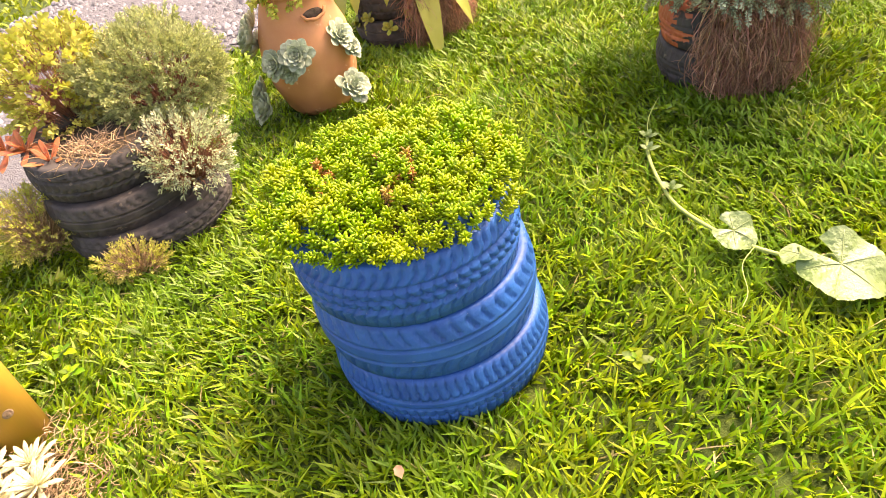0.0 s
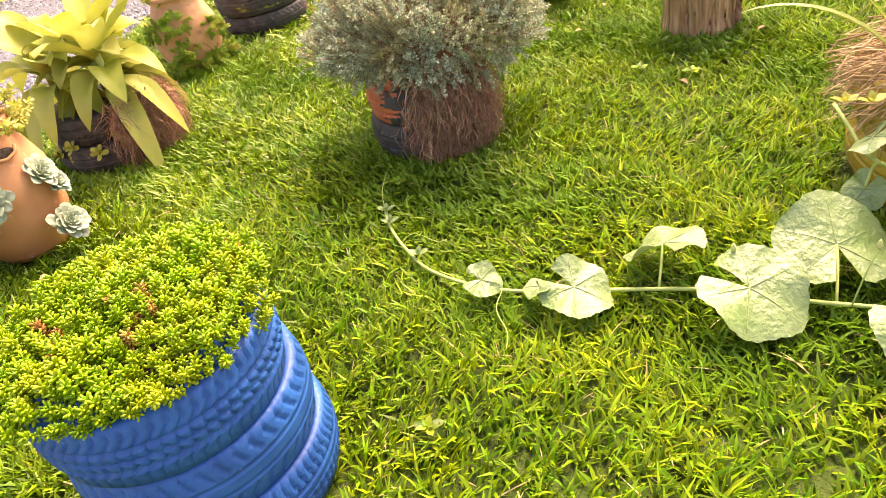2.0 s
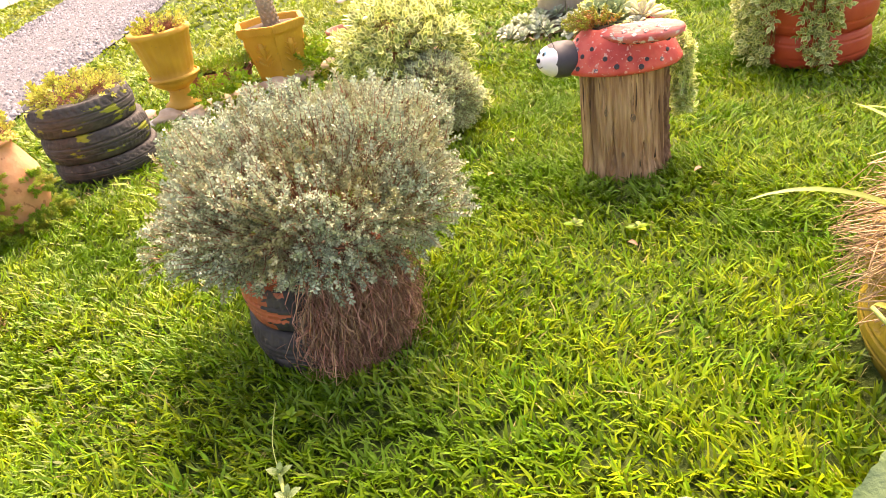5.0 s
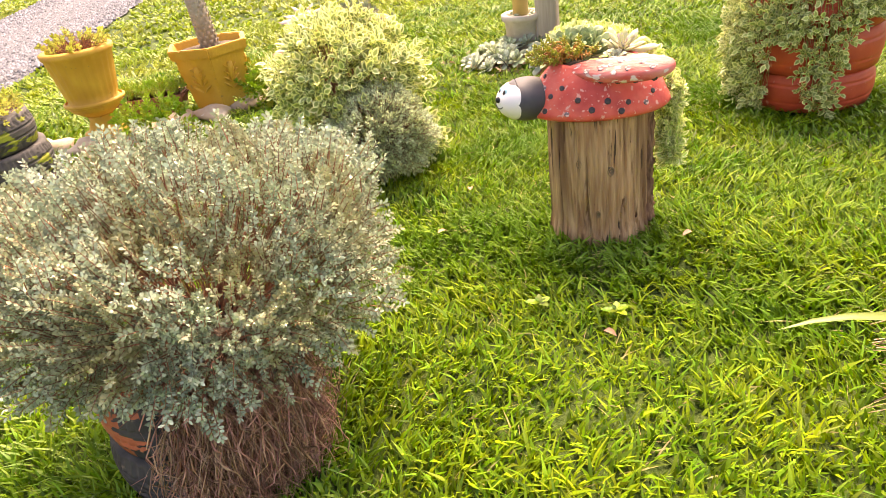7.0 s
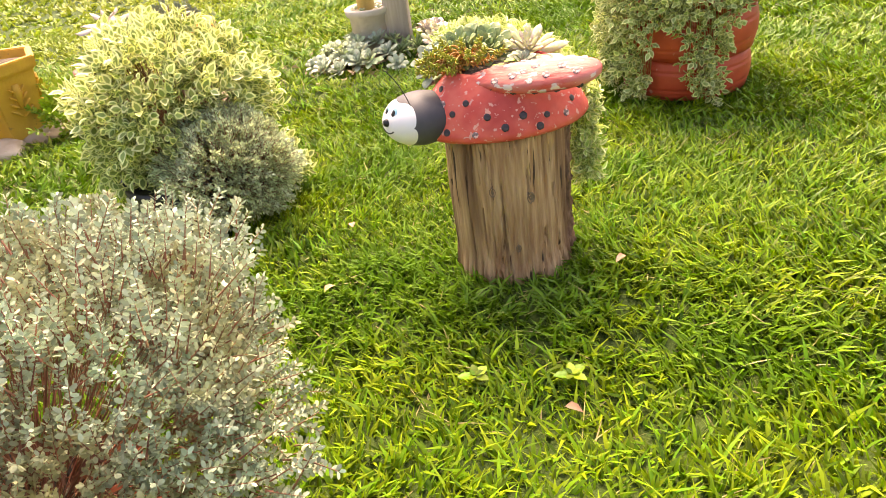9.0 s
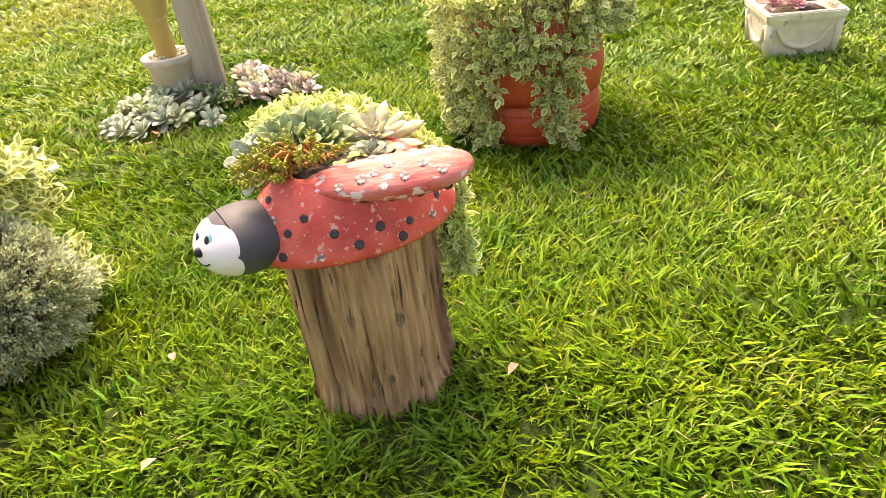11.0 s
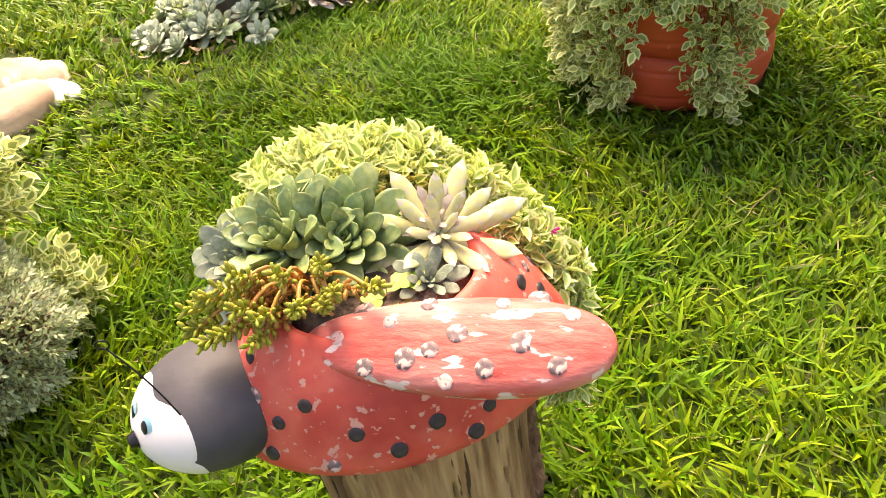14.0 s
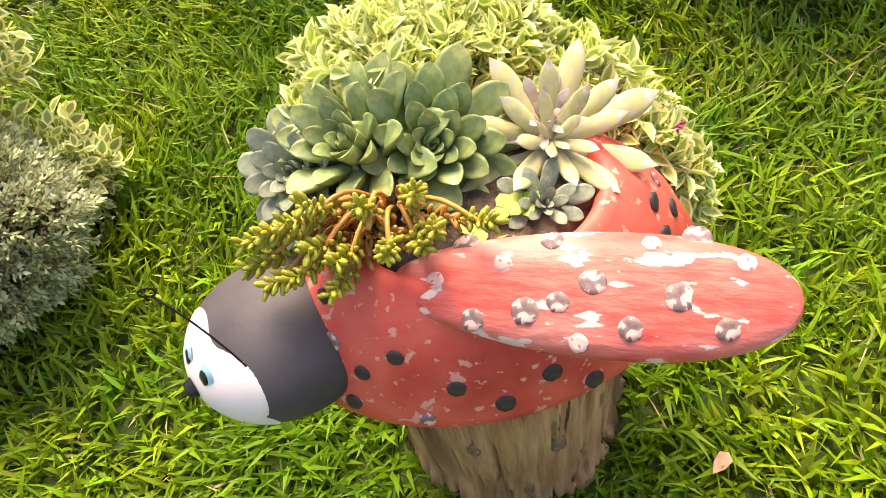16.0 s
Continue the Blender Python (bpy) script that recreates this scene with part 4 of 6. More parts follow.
shrub("silver_bush", 1.29, 3.13, 0.335, (0.53, 0.50, 0.31), 5200, [M_SILVER, M_TWIG], SPRIG_SILVER, 0.062, "dense rounded silver-leaved bush in dark tyres", 132, -0.7, 0.58, 0.14, 0.5)

# large yellow tyre with dry stems and strap-leaved plant
e = thing("tyre_planter", 2.73, 1.47, 0, 0, "large yellow-painted tyre planter with dry stems hanging", "tyre planter")
tyre_part(e, 0.515, 0.20, 0.0, M_YELLOW_TYRE, 1, 0, 0, 0, 0, 240)
tyre_part(e, 0.52, 0.20, 0.19, M_YELLOW_TYRE, 3, 0, 0, 40, 0, 240)
soil_part(e, 0.44, 0.36)
e = thing("dry_mat", 2.73, 1.47, 0.36, 0, "mat of dry pale stems spilling over yellow tyre", "dry stems")
g = np.random.default_rng(141)
n = 1700
a = g.uniform(1.2, 5.6, n)
r0, r1 = g.uniform(0.20, 0.36, n), g.uniform(0.48, 0.62, n)
P0 = np.stack([r0 * np.cos(a), r0 * np.sin(a), g.uniform(0.03, 0.14, n)], 1)
b = a + g.normal(0, 0.30, n)
P1 = np.stack([r1 * np.cos(b), r1 * np.sin(b), g.uniform(-0.14, 0.07, n)], 1)
raw("strand", *strands(P0, P1, 0.035, g, 0.0032)[:3], M_DRYTWIG, e)
e = thing("strap_leaf_plant", 2.62, 1.52, 0.36, 0, "green strap-leaved plant in yellow tyre", "plant")


def strap(L, W, az, el, bend, base, nx=12):
    t = np.linspace(0, 1, nx + 1)
    ang = radians(el) - bend * t ** 1.5
    st = L / nx
    ox = np.concatenate([[0], np.cumsum(np.cos(ang[:-1]) * st)])
    oz = np.concatenate([[0], np.cumsum(np.sin(ang[:-1]) * st)])
    w = W * np.minimum(1, 1.25 * (1 - t) ** 0.6) * (0.7 + 0.3 * np.minimum(1, t * 5))
    V = np.stack([np.stack([ox, s * w / 2, oz + abs(s) * w * 0.25], 1) for s in (-1, 0, 1)], 1).reshape(-1, 3)
    c, s = math.cos(az), math.sin(az)
    V = np.stack([V[:, 0] * c - V[:, 1] * s, V[:, 0] * s + V[:, 1] * c, V[:, 2]], 1) + base
    F = []
    for i in range(nx):
        for j in range(2):
            q = i * 3 + j
            F += [q, q + 3, q + 4, q + 1]
    return V, np.array(F), np.full(nx * 2, 4)


g = np.random.default_rng(142)
for i in range(46):
    cx, cy = [(-0.22, 0.06), (0.08, 0.15), (0.05, -0.18)][i % 3]
    raw("leaf", *strap(g.uniform(0.48, 0.80), g.uniform(0.028, 0.044), i * 2.4 + g.normal(0, 0.3), g.uniform(45, 84), g.uniform(0.2, 1.5), np.array([cx + g.normal(0, 0.025), cy + g.normal(0, 0.025), 0.0])), M_STRAP, e)

# red painted tyres with variegated trailing plant
e = thing("tyre_planter", 4.58, 3.56, 0, 0, "red-painted tyre planter half hidden by trailing leaves", "tyre planter")
tyre_part(e, 0.31, 0.20, 0.0, M_RED_TYRE, 4, seg=240)
tyre_part(e, 0.325, 0.22, 0.19, M_RED_TYRE, 4, 0, 0, 20, seg=240)
tyre_part(e, 0.33, 0.17, 0.40, M_RED_TYRE, 4, 0, 0, 50, seg=240)
soil_part(e, 0.27, 0.53)
e = thing("variegated_plant", 4.58, 3.56, 0.0, 0, "cream-edged variegated trailing plant over red tyres", "plant")
g = np.random.default_rng(151)
n = 1250
az = g.uniform(0, 2 * math.pi, n)
long = 0.5 + 0.5 * np.sin(az * 5 + 1.0) * np.cos(az * 3 + 2)
face = np.cos(az - radians(203))
depth = np.interp(np.degrees(az), [0, 40, 95, 115, 174, 180, 184, 206, 209, 213, 228, 234, 240, 330, 360], [0.3, 0.35, 0.5, 0.66, 0.66, 0.6, 0.30, 0.30, 0.6, 0.66, 0.62, 0.36, 0.17, 0.17, 0.3]) * (0.86 + 0.14 * long)
zz = 0.64 - depth * g.uniform(0, 1, n) ** 0.8
rr = 0.325 + 0.03 * g.uniform(0, 1, n) + 0.02 * np.sin((zz - 0.1) * 5)
P = np.stack([rr * np.cos(az), rr * np.sin(az), np.maximum(zz, 0.02)], 1)
N = np.stack([np.cos(az), np.sin(az), 0.25 + 0 * az], 1)
m = 620
r2 = 0.37 * np.sqrt(g.uniform(0, 1, m))
a2 = g.uniform(0, 6.28, m)
P2 = np.stack([r2 * np.cos(a2), r2 * np.sin(a2), 0.62 + 0.05 * (1 - (r2 / 0.37) ** 2) + 0.02 * g.normal(size=m)], 1)
N2 = np.stack([np.cos(a2) * r2, np.sin(a2) * r2, 0.7 + 0 * a2], 1)
foliage("foliage", e, SPRIG_VAR, np.concatenate([P, P2]), np.concatenate([N, N2]), 0.068, [M_LEAFGREEN, M_CREAMLEAF], 152, 0.4)
sh = strands(np.stack([0.30 * np.cos(az), 0.30 * np.sin(az), np.full(n, 0.6)], 1), P, 0.01, g, 0.002)
raw("woody_core", *sh[:3], M_VINE, e)

# black pot with two shrubs
e = thing("plant_pot", 2.36, 4.56, 0, 0, "round black plastic plant pot under shrubs", "plant pot")
part("body", lathe([(0, 0), (0.21, 0), (0.225, 0.02), (0.255, 0.20), (0.265, 0.205), (0.265, 0.235), (0.25, 0.235), (0.245, 0.20), (0, 0.19)], 48), M_BLACKPOT, e)
e = shrub("variegated_shrub", 2.43, 4.70, 0.20, (0.36, 0.36, 0.34), 900, [M_LEAFGREEN, M_LIMEMARGIN], SPRIG_VAR, 0.088, "cream and lime variegated shrub in black pot", 161, -0.75, 0.72, 0.12)
side = np.array([0.282, -0.253, -0.090])
P, N = shell_points(100, (0.09, 0.10, 0.12), side, -0.9, 1.0, 0.6, 0.12, 164)
foliage("side_branch", e, SPRIG_VAR, P - N * 0.05, N + np.array([0, 0, 0.35]), 0.08, [M_LEAFGREEN, M_LIMEMARGIN], 164)
d = strands(np.repeat(side[None] * 0.15, 60, 0), P[:60], 0.02, np.random.default_rng(165), 0.003)
raw("side_stem", *d[:3], M_TWIG, e)
shrub("grey_shrub", 2.43, 4.37, 0.06, (0.26, 0.24, 0.22), 2700, [M_SILVER2, M_TWIG], SPRIG_FINE, 0.06, "small grey-green rounded shrub leaning from black pot", 162, -0.85, 0.82, 0.1)

# log with the ladybird planter
e = thing("log_stump", 2.835, 3.285, 0, 0, "upright weathered brown log used as plant stand", "log")
bm = bmesh.new()
seg, nz = 280, 60
rows = []
for i in range(nz + 1):
    z = -0.03 + 0.535 * i / nz
    row = []
    for k in range(seg):
        a = 2 * math.pi * k / seg
        c, s = math.cos(a), math.sin(a)
        r = 0.182 + 0.010 * noise.noise((1.3 * c, 1.3 * s, z * 1.2)) + 0.006 * noise.noise((9 * c, 9 * s, z * 2.2)) + 0.0035 * noise.noise((26 * c, 26 * s, z * 5))
        r += 0.0022 * noise.noise((60 * c, 60 * s, z * 6))
        crack = abs(noise.noise((4.6 * c + 3, 4.6 * s, z * 0.9 + 7)))
        r -= 0.026 * max(0.0, 1 - crack / 0.028)
        split = abs(noise.noise((11 * c + 1, 11 * s + 5, z * 1.6)))
        r -= 0.010 * max(0.0, 1 - split / 0.05) * (noise.noise((3 * c, 3 * s, z * 3 + 4)) > -0.05)
        r += 0.012 * max(0.0, 0.08 - z) / 0.08
        row.append(bm.verts.new((r * c, r * s, z)))
    rows.append(row)
for a, b in zip(rows, rows[1:]):
    for k in range(seg):
        bm.faces.new((a[k], a[(k + 1) % seg], b[(k + 1) % seg], b[k]))
bm.faces.new(rows[-1])
part("trunk", bm, [M_WOOD], e)
for az, z, s in ((205, 0.33, 0.012), (240, 0.30, 0.014), (225, 0.13, 0.010)):
    a = radians(az)
    bm = lathe([(0, 0.006), (0.35, 0.010), (0.6, 0.004), (0.8, 0.012), (1.0, 0.0)], 18, 1, 0.25)
    for v in bm.verts:
        v.co.x *= s
        v.co.y *= s * 1.5
    ob = part("knot", bm, M_WOOD_TOP, e, "dark knot")
    ob.matrix_basis = Matrix.Translation((0.180 * math.cos(a), 0.180 * math.sin(a), z)) @ Vector((math.cos(a), math.sin(a), 0)).to_track_quat('Z', 'Y').to_matrix().to_4x4()

nu, nv = 26, 70
bm = bmesh.new()
rows = []
for i in range(nv + 1):
    z = 0.02 + 0.475 * i / nv
    mid, half = radians(-42) + 0.10 * noise.noise((z * 7, 1, 2)), radians(13) * (1 + 0.7 * noise.noise((z * 11, 4, 4)))
    rows.append([])
    for k in range(nu + 1):
        q = k / nu * 2 - 1
        a = mid + half * q
        lift = 0.016 * (1 - q * q) * (1 + 0.9 * noise.noise((a * 30, z * 26, 3))) + 0.006 * noise.noise((a * 80, z * 60, 1))
        r = 0.184 + max(-0.012, lift) - 0.016 * (abs(q) > 0.97) + 0.012 * max(0.0, 0.08 - z) / 0.08
        rows[-1].append(bm.verts.new((r * math.cos(a), r * math.sin(a), z)))
for a, b in zip(rows, rows[1:]):
    for k in range(nu):
        bm.faces.new((a[k], a[k + 1], b[k + 1], b[k]))
part("bark", bm, M_BARK, e, "ragged dark bark strip")

# local axes of the ladybird: x forward to the head, y to its left, the side the path passes
BUG = (2.815, 3.265)
BUG_RZ = math.degrees(math.atan2(0.61, -0.79))
e = thing("ladybird_planter", *BUG, 0.503, BUG_RZ, "red ladybird-shaped planter with black dots and white face", "planter")
prof = [(0, 0.0), (0.70, 0.0), (0.97, -0.004), (1.0, 0.006), (0.99, 0.020), (0.94, 0.045), (0.88, 0.08), (0.80, 0.113), (0.70, 0.143), (0.60, 0.163), (0.55, 0.171), (0.51, 0.168), (0.48, 0.15), (0, 0.15)]
AX, AY = 0.258, 0.180


def bug_r(z):
    return float(np.interp(z, [-0.004, 0.006, 0.020, 0.045, 0.08, 0.113, 0.143, 0.163], [0.97, 1.0, 0.99, 0.94, 0.88, 0.80, 0.70, 0.60]))


bm = lathe(prof, 96)
for v in bm.verts:
    v.co.x *= AX
    v.co.y *= AY
part("body", bm, M_RED, e)
part("soil", lathe([(0, 0.172), (0.10, 0.168), (0.128, 0.155), (0, 0.152)], 40, 0.76, 0.05), M_SOIL, e)


def dot_on_body(az, z, s, material):
    a = radians(az)
    r = bug_r(z)
    p = Vector((AX * r * math.cos(a), AY * r * math.sin(a), z))
    nrm = Vector((math.cos(a) / AX, math.sin(a) / AY, 0)).normalized()
    nrm = (nrm + Vector((0, 0, 0.45))).normalized()
    bm = lathe([(0, 0.0016), (s * 0.5, 0.0016), (s * 0.95, 0.0012), (s, -0.002)], 28, 1, 0.08)
    ob = part("dot", bm, material, e)
    ob.matrix_basis = Matrix.Translation(p + nrm * 0.0008) @ nrm.to_track_quat('Z', 'Y').to_matrix().to_4x4()


for i, (az, z) in enumerate(((-28, 0.12), (-42, 0.095), (-70, 0.085), (-95, 0.075), (-62, 0.03), (-40, 0.035), (-82, 0.045), (-112, 0.06), (-128, 0.045), (-105, 0.03), (-140, 0.08), (-30, 0.06), (-20, 0.02), (-52, 0.13), (-150, 0.13), (-165, 0.12), (-175, 0.15), (170, 0.11), (-160, 0.16), (-15, 0.16), (150, 0.08), (120, 0.07), (90, 0.08), (60, 0.06))):
    dot_on_body(-az, z * 0.82, (0.0115, 0.0095, 0.0105)[i % 3], M_DOT if i % 4 else M_DOT_WORN)

# wing on the camera side: an elongated flat lens
bm = bmesh.new()
bmesh.ops.create_uvsphere(bm, u_segments=56, v_segments=28, radius=1)
for v in bm.verts:
    x, y, z = v.co
    taper = 1.0 - 0.16 * x
    v.co = Vector((0.188 * x, 0.060 * taper * math.copysign(abs(y) ** 0.9, y), 0.030 * taper * math.copysign(abs(z) ** 0.72, z) + 0.008 * x * x))
wing = part("wing", bm, M_RED_WING, e, "chipped red wing with worn dots")
wing.matrix_basis = pose(-0.062, 0.138, 0.158, -17, 4, -26)
g = np.random.default_rng(171)
for i, (x, y) in enumerate(((-0.14, -0.03), (-0.125, 0.03), (-0.085, 0.005), (-0.06, -0.045), (-0.045, 0.035), (-0.01, -0.005), (0.0, 0.05), (0.03, -0.045), (0.05, 0.025), (0.075, -0.02), (0.10, 0.035), (0.115, -0.04), (0.14, 0.0), (0.02, 0.015), (-0.10, -0.055))):
    q = 1 - (x / 0.188) ** 2 - (y / 0.064 / (1 - 0.85 * x)) ** 2
    if q <= 0.02:
        continue
    zt = 0.030 * (1 - 0.85 * x) * q ** 0.36 + 0.008 * (x / 0.188) ** 2
    nrm = Vector((x / 0.188 ** 2 * 0.034, y / 0.064 ** 2 * 0.030, 1)).normalized()
    s = 0.0090 + 0.0022 * (i % 3)
    ob = part("worn_dot", lathe([(0, 0.0002), (s * 0.5, 0.0002), (s * 0.97, 0.0001), (s, -0.0014)], 24, 1 - 0.12 * (i % 2), 0.12), M_DOT_WORN if i % 3 else M_DOT_PALE, wing)
    ob.matrix_basis = Matrix.Translation(Vector((x, y, zt)) + nrm * 0.0006) @ nrm.to_track_quat('Z', 'Y').to_matrix().to_4x4()
for i, x in enumerate((-0.13, -0.07, -0.01, 0.05, 0.11)):
    s = 0.011
    y = 0.058 * math.sqrt(max(0.05, 1 - (x / 0.188) ** 2)) * (1 - 0.85 * x)
    nrm = Vector((x * 1.2, 1, -0.2)).normalized()
    ob = part("worn_dot", lathe([(0, 0.0010), (s * 0.5, 0.0010), (s * 0.93, 0.0010), (s, -0.003)], 18, 1, 0.3), M_DOT, wing, "", False)
    ob.matrix_basis = Matrix.Translation(Vector((x, y * 0.985, -0.008))) @ nrm.to_track_quat('Z', 'Y').to_matrix().to_4x4()

# head: charcoal globe, white face cap with a heart-shaped edge
HC = Vector((0.253, 0.018, 0.052))
FACE_TURN = Matrix.Rotation(radians(23), 3, 'Z') @ Matrix.Rotation(radians(-8), 3, 'Y')


def head_point(th, ph, lift=0.0):
    """th from the forward axis, ph round it."""
    r = 1 + lift
    x, y, z = math.cos(th), math.sin(th) * math.cos(ph), math.sin(th) * math.sin(ph)
    w = FACE_TURN @ Vector((x, y, z))
    return HC + Vector((0.112 * w.x * r, 0.099 * w.y * r, 0.077 * w.z * r))


bm = lathe([(0.0, 0.112)] + [(0.094 * math.sin(t), 0.112 * math.cos(t)) for t in np.linspace(0.12, 2.5, 26)], 56)
for v in bm.verts:
    v.co.x *= 0.077 / 0.094
    v.co.y *= 0.099 / 0.094
head = part("head", bm, M_HEAD, e, "charcoal head")
head.matrix_basis = Matrix.Translation(HC) @ pose(0, 0, 0, 0, 90, 0)
bm = bmesh.new()
rings = []
for i in range(15):
    row = []
    for k in range(64):
        ph = 2 * math.pi * k / 64
        edge = 0.93 + 0.24 * abs(math.sin(ph)) ** 0.5 * (1 if math.sin(ph) < 0 else 0.55) - 0.20 * max(0, math.cos((ph - math.pi / 2) * 1)) ** 14
        row.append(bm.verts.new(head_point(max(0.001, edge * i / 14), ph, 0.014 if i < 14 else -0.02)))
    rings.append(row)
for a, b in zip(rings, rings[1:]):
    for k in range(64):
        bm.faces.new((a[k], a[(k + 1) % 64], b[(k + 1) % 64], b[k]))
bmesh.ops.remove_doubles(bm, verts=bm.verts, dist=0.00005)
bmesh.ops.recalc_face_normals(bm, faces=bm.faces)
face_ob = part("face", bm, M_FACE, e, "white painted face")


def on_face(name, th, ph, s, material, sx=1.0, thick=0.002, label=""):
    p = head_point(th, ph, 0.014)
    nrm = (p - HC).normalized()
    bm = lathe([(0, thick), (0.7, thick * 0.8), (1.0, -0.002)], 24)
    for v in bm.verts:
        v.co.x *= s * sx
        v.co.y *= s
    ob = part(name, bm, material, face_ob, label)
    ob.matrix_basis = Matrix.Translation(p) @ nrm.to_track_quat('Z', 'Y').to_matrix().to_4x4()


for ph in (math.radians(70), math.radians(118)):
    on_face("eye_shadow", 0.50, ph, 0.0165, M_IRIS, 0.75, 0.0012, "pale blue eye paint")
    on_face("eye", 0.46, ph, 0.0125, M_BLACK, 0.75, 0.0022, "black oval eye")
on_face("nose", 0.06, 1.6, 0.012, M_BLACK, 1.1, 0.010, "small black nose")
part("smile", tube([head_point(0.34, math.radians(a), 0.014) for a in range(215, 326, 10)], 0.0022, 6), M_BLACK, face_ob, "thin black smile")
foot = head_point(0.98, radians(58))
rise = [foot + Vector((0.040 * t + 0.012 * t * t, -0.050 * t, 0.125 * t - 0.030 * t * t)) for t in (-0.05, 0.2, 0.4, 0.6, 0.8, 1.0)]
curl = [rise[-1] + Vector((0.010 * math.sin(q) * (1 - q / 14), 0, 0.010 * (1 - math.cos(q)) * (1 - q / 14))) for q in (0.7, 1.4, 2.1, 2.8, 3.5, 4.2, 4.9, 5.6, 6.3, 7.2, 8.1)]
part("antenna", tube(rise + curl, 0.0012, 6), M_WIRE, e, "curled dark wire antenna")


def at_world(name, p, label, category, group=""):
    return thing(name, p[0], p[1], p[2], 0, label, category, group)


FINE_SPOON = leaf_spoon(0.36, 0.22, 0.22, 9, 6, 0.012)
e = at_world("echeveria", (2.840, 3.345, 0.672), "large olive-green echeveria rosette in ladybird planter", "succulent", "echeverias in the ladybird")
rosette("rosette", e, 0.112, (0, 0, 0), (-0.40, -0.50, 1.0), M_ECHEV_G, 46, 181, FINE_SPOON, 80)
e = at_world("echeveria", (2.800, 3.400, 0.668), "tall olive-green echeveria rosette leaning among stonecrop", "succulent", "echeverias in the ladybird")
rosette("rosette", e, 0.125, (0, 0, 0), (-0.45, 0.05, 1.0), M_ECHEV_G, 40, 188, leaf_spoon(0.33, 0.22, 0.24, 9, 6, 0.012), 84)
e = at_world("echeveria", (2.755, 3.455, 0.655), "dark grey-green echeveria rosette in ladybird planter", "succulent", "echeverias in the ladybird")
rosette("rosette", e, 0.090, (0, 0, 0), (-0.7, -0.1, 0.9), M_ECHEV_D, 40, 182, FINE_SPOON, 78)
e = at_world("ghost_plant", (2.920, 3.245, 0.660), "pale star-shaped ghost plant with spreading leaves", "succulent")
rosette("rosette", e, 0.122, (0, 0, 0), (-0.30, -0.45, 1.0), M_GHOST, 24, 183, leaf_spoon(0.25, 0.16, 0.06, 9, 6, 0.06), 60)
rosette("rosette", e, 0.060, (0.008, 0.012, 0.022), (-0.25, -0.35, 1.0), M_PALEROS, 18, 189, leaf_spoon(0.27, 0.14, 0.12, 9, 6, 0.06), 76)
e = at_world("variegated_stonecrop", (2.91, 3.335, 0.612), "mound of lime and cream variegated stonecrop", "succulent")
g = np.random.default_rng(184)
n = 860
t = g.uniform(0, 1, n)
line = np.array([[-0.13, 0.10, 0.01], [-0.02, 0.15, 0.055], [0.10, 0.08, 0.03], [0.15, -0.05, -0.02], [0.170, -0.17, -0.12], [0.15, -0.20, -0.40]])
cx = np.stack([np.interp(t, np.linspace(0, 1, 6), line[:, i]) for i in range(3)], 1)
rad = np.interp(t, [0, 0.25, 0.5, 0.75, 1], [0.06, 0.085, 0.07, 0.05, 0.035])
q = g.normal(size=(n, 3))
q /= np.linalg.norm(q, axis=1, keepdims=True)
q[:, 2] = np.abs(q[:, 2]) * 0.9
P = cx + q * rad[:, None]
foliage("foliage", e, sprig(11, leaf_margin(0.44, 0.14), 0.6, 0.66, 5, 9), P - q * 0.02, q + [0, 0, 0.25], 0.047, [M_STONECROP, M_LIMEMARGIN], 184, 0.25)
raw("woody_core", *strands(cx, P, 0.006, g, 0.002)[:3], M_VINE, e)
rosette("flower", e, 0.012, (0.175, -0.17, -0.03), (-0.5, -0.6, 0.6), M_FLOWER, 10, 185, leaf_spoon(0.4, 0.06, 0.1, 4, 2), 40, "tiny magenta flower")
FINGER = {}
for shade, material in (("olive", M_FINGER), ("red", M_SEDUM_RED)):
    V, F, _ = leaf_fat(0.40, 0.38, 6)
    FINGER[shade] = bpy.data.meshes.new("leaf")
    FINGER[shade].from_pydata(V, [], F)
    FINGER[shade].materials.append(material)
    FINGER[shade].polygons.foreach_set("use_smooth", np.ones(len(F), bool))


def leafy_shoot(stem, foot, way, length, n, shade, seed):
    """Plump leaves set round a shoot, each one a part of its stem, more upright towards the tip."""
    g = np.random.default_rng(seed)
    base = Matrix.Translation(Vector(foot)) @ Vector(way).to_track_quat('X', 'Z').to_matrix().to_4x4() @ Matrix.Scale(length, 4)
    for k in range(n):
        t = 0.25 + 0.75 * k / (n - 1)
        ob = new("leaf", FINGER[shade])
        ob.parent = stem
        ob.matrix_basis = base @ Matrix.Translation((t, 0, 0)) @ Matrix.Rotation(k * 2.4 + g.normal(0, 0.2), 4, 'X') @ Matrix.Rotation(radians(-(74 - 34 * t) + g.normal(0, 5)), 4, 'Y') @ Matrix.Scale(0.31 * g.uniform(0.75, 1.1), 4)


e = at_world("finger_sedum", (2.712, 3.312, 0.672), "reddish-green jelly-bean sedum trailing over planter edge", "succulent")
g = np.random.default_rng(186)
ends = [(-0.10, 0.09, 0.01), (-0.085, 0.03, 0.025), (-0.07, 0.07, 0.05), (-0.04, 0.0, 0.03), (-0.02, -0.04, 0.045), (0.02, -0.06, 0.045), (0.055, -0.10, 0.045), (-0.05, 0.05, 0.06), (-0.10, 0.06, 0.005), (-0.065, -0.005, 0.012), (0.0, 0.0, 0.06), (-0.06, 0.085, 0.03), (-0.03, 0.04, 0.07), (0.035, -0.03, 0.06), (-0.055, 0.02, 0.045), (-0.085, 0.10, 0.03), (0.01, -0.05, 0.03)]
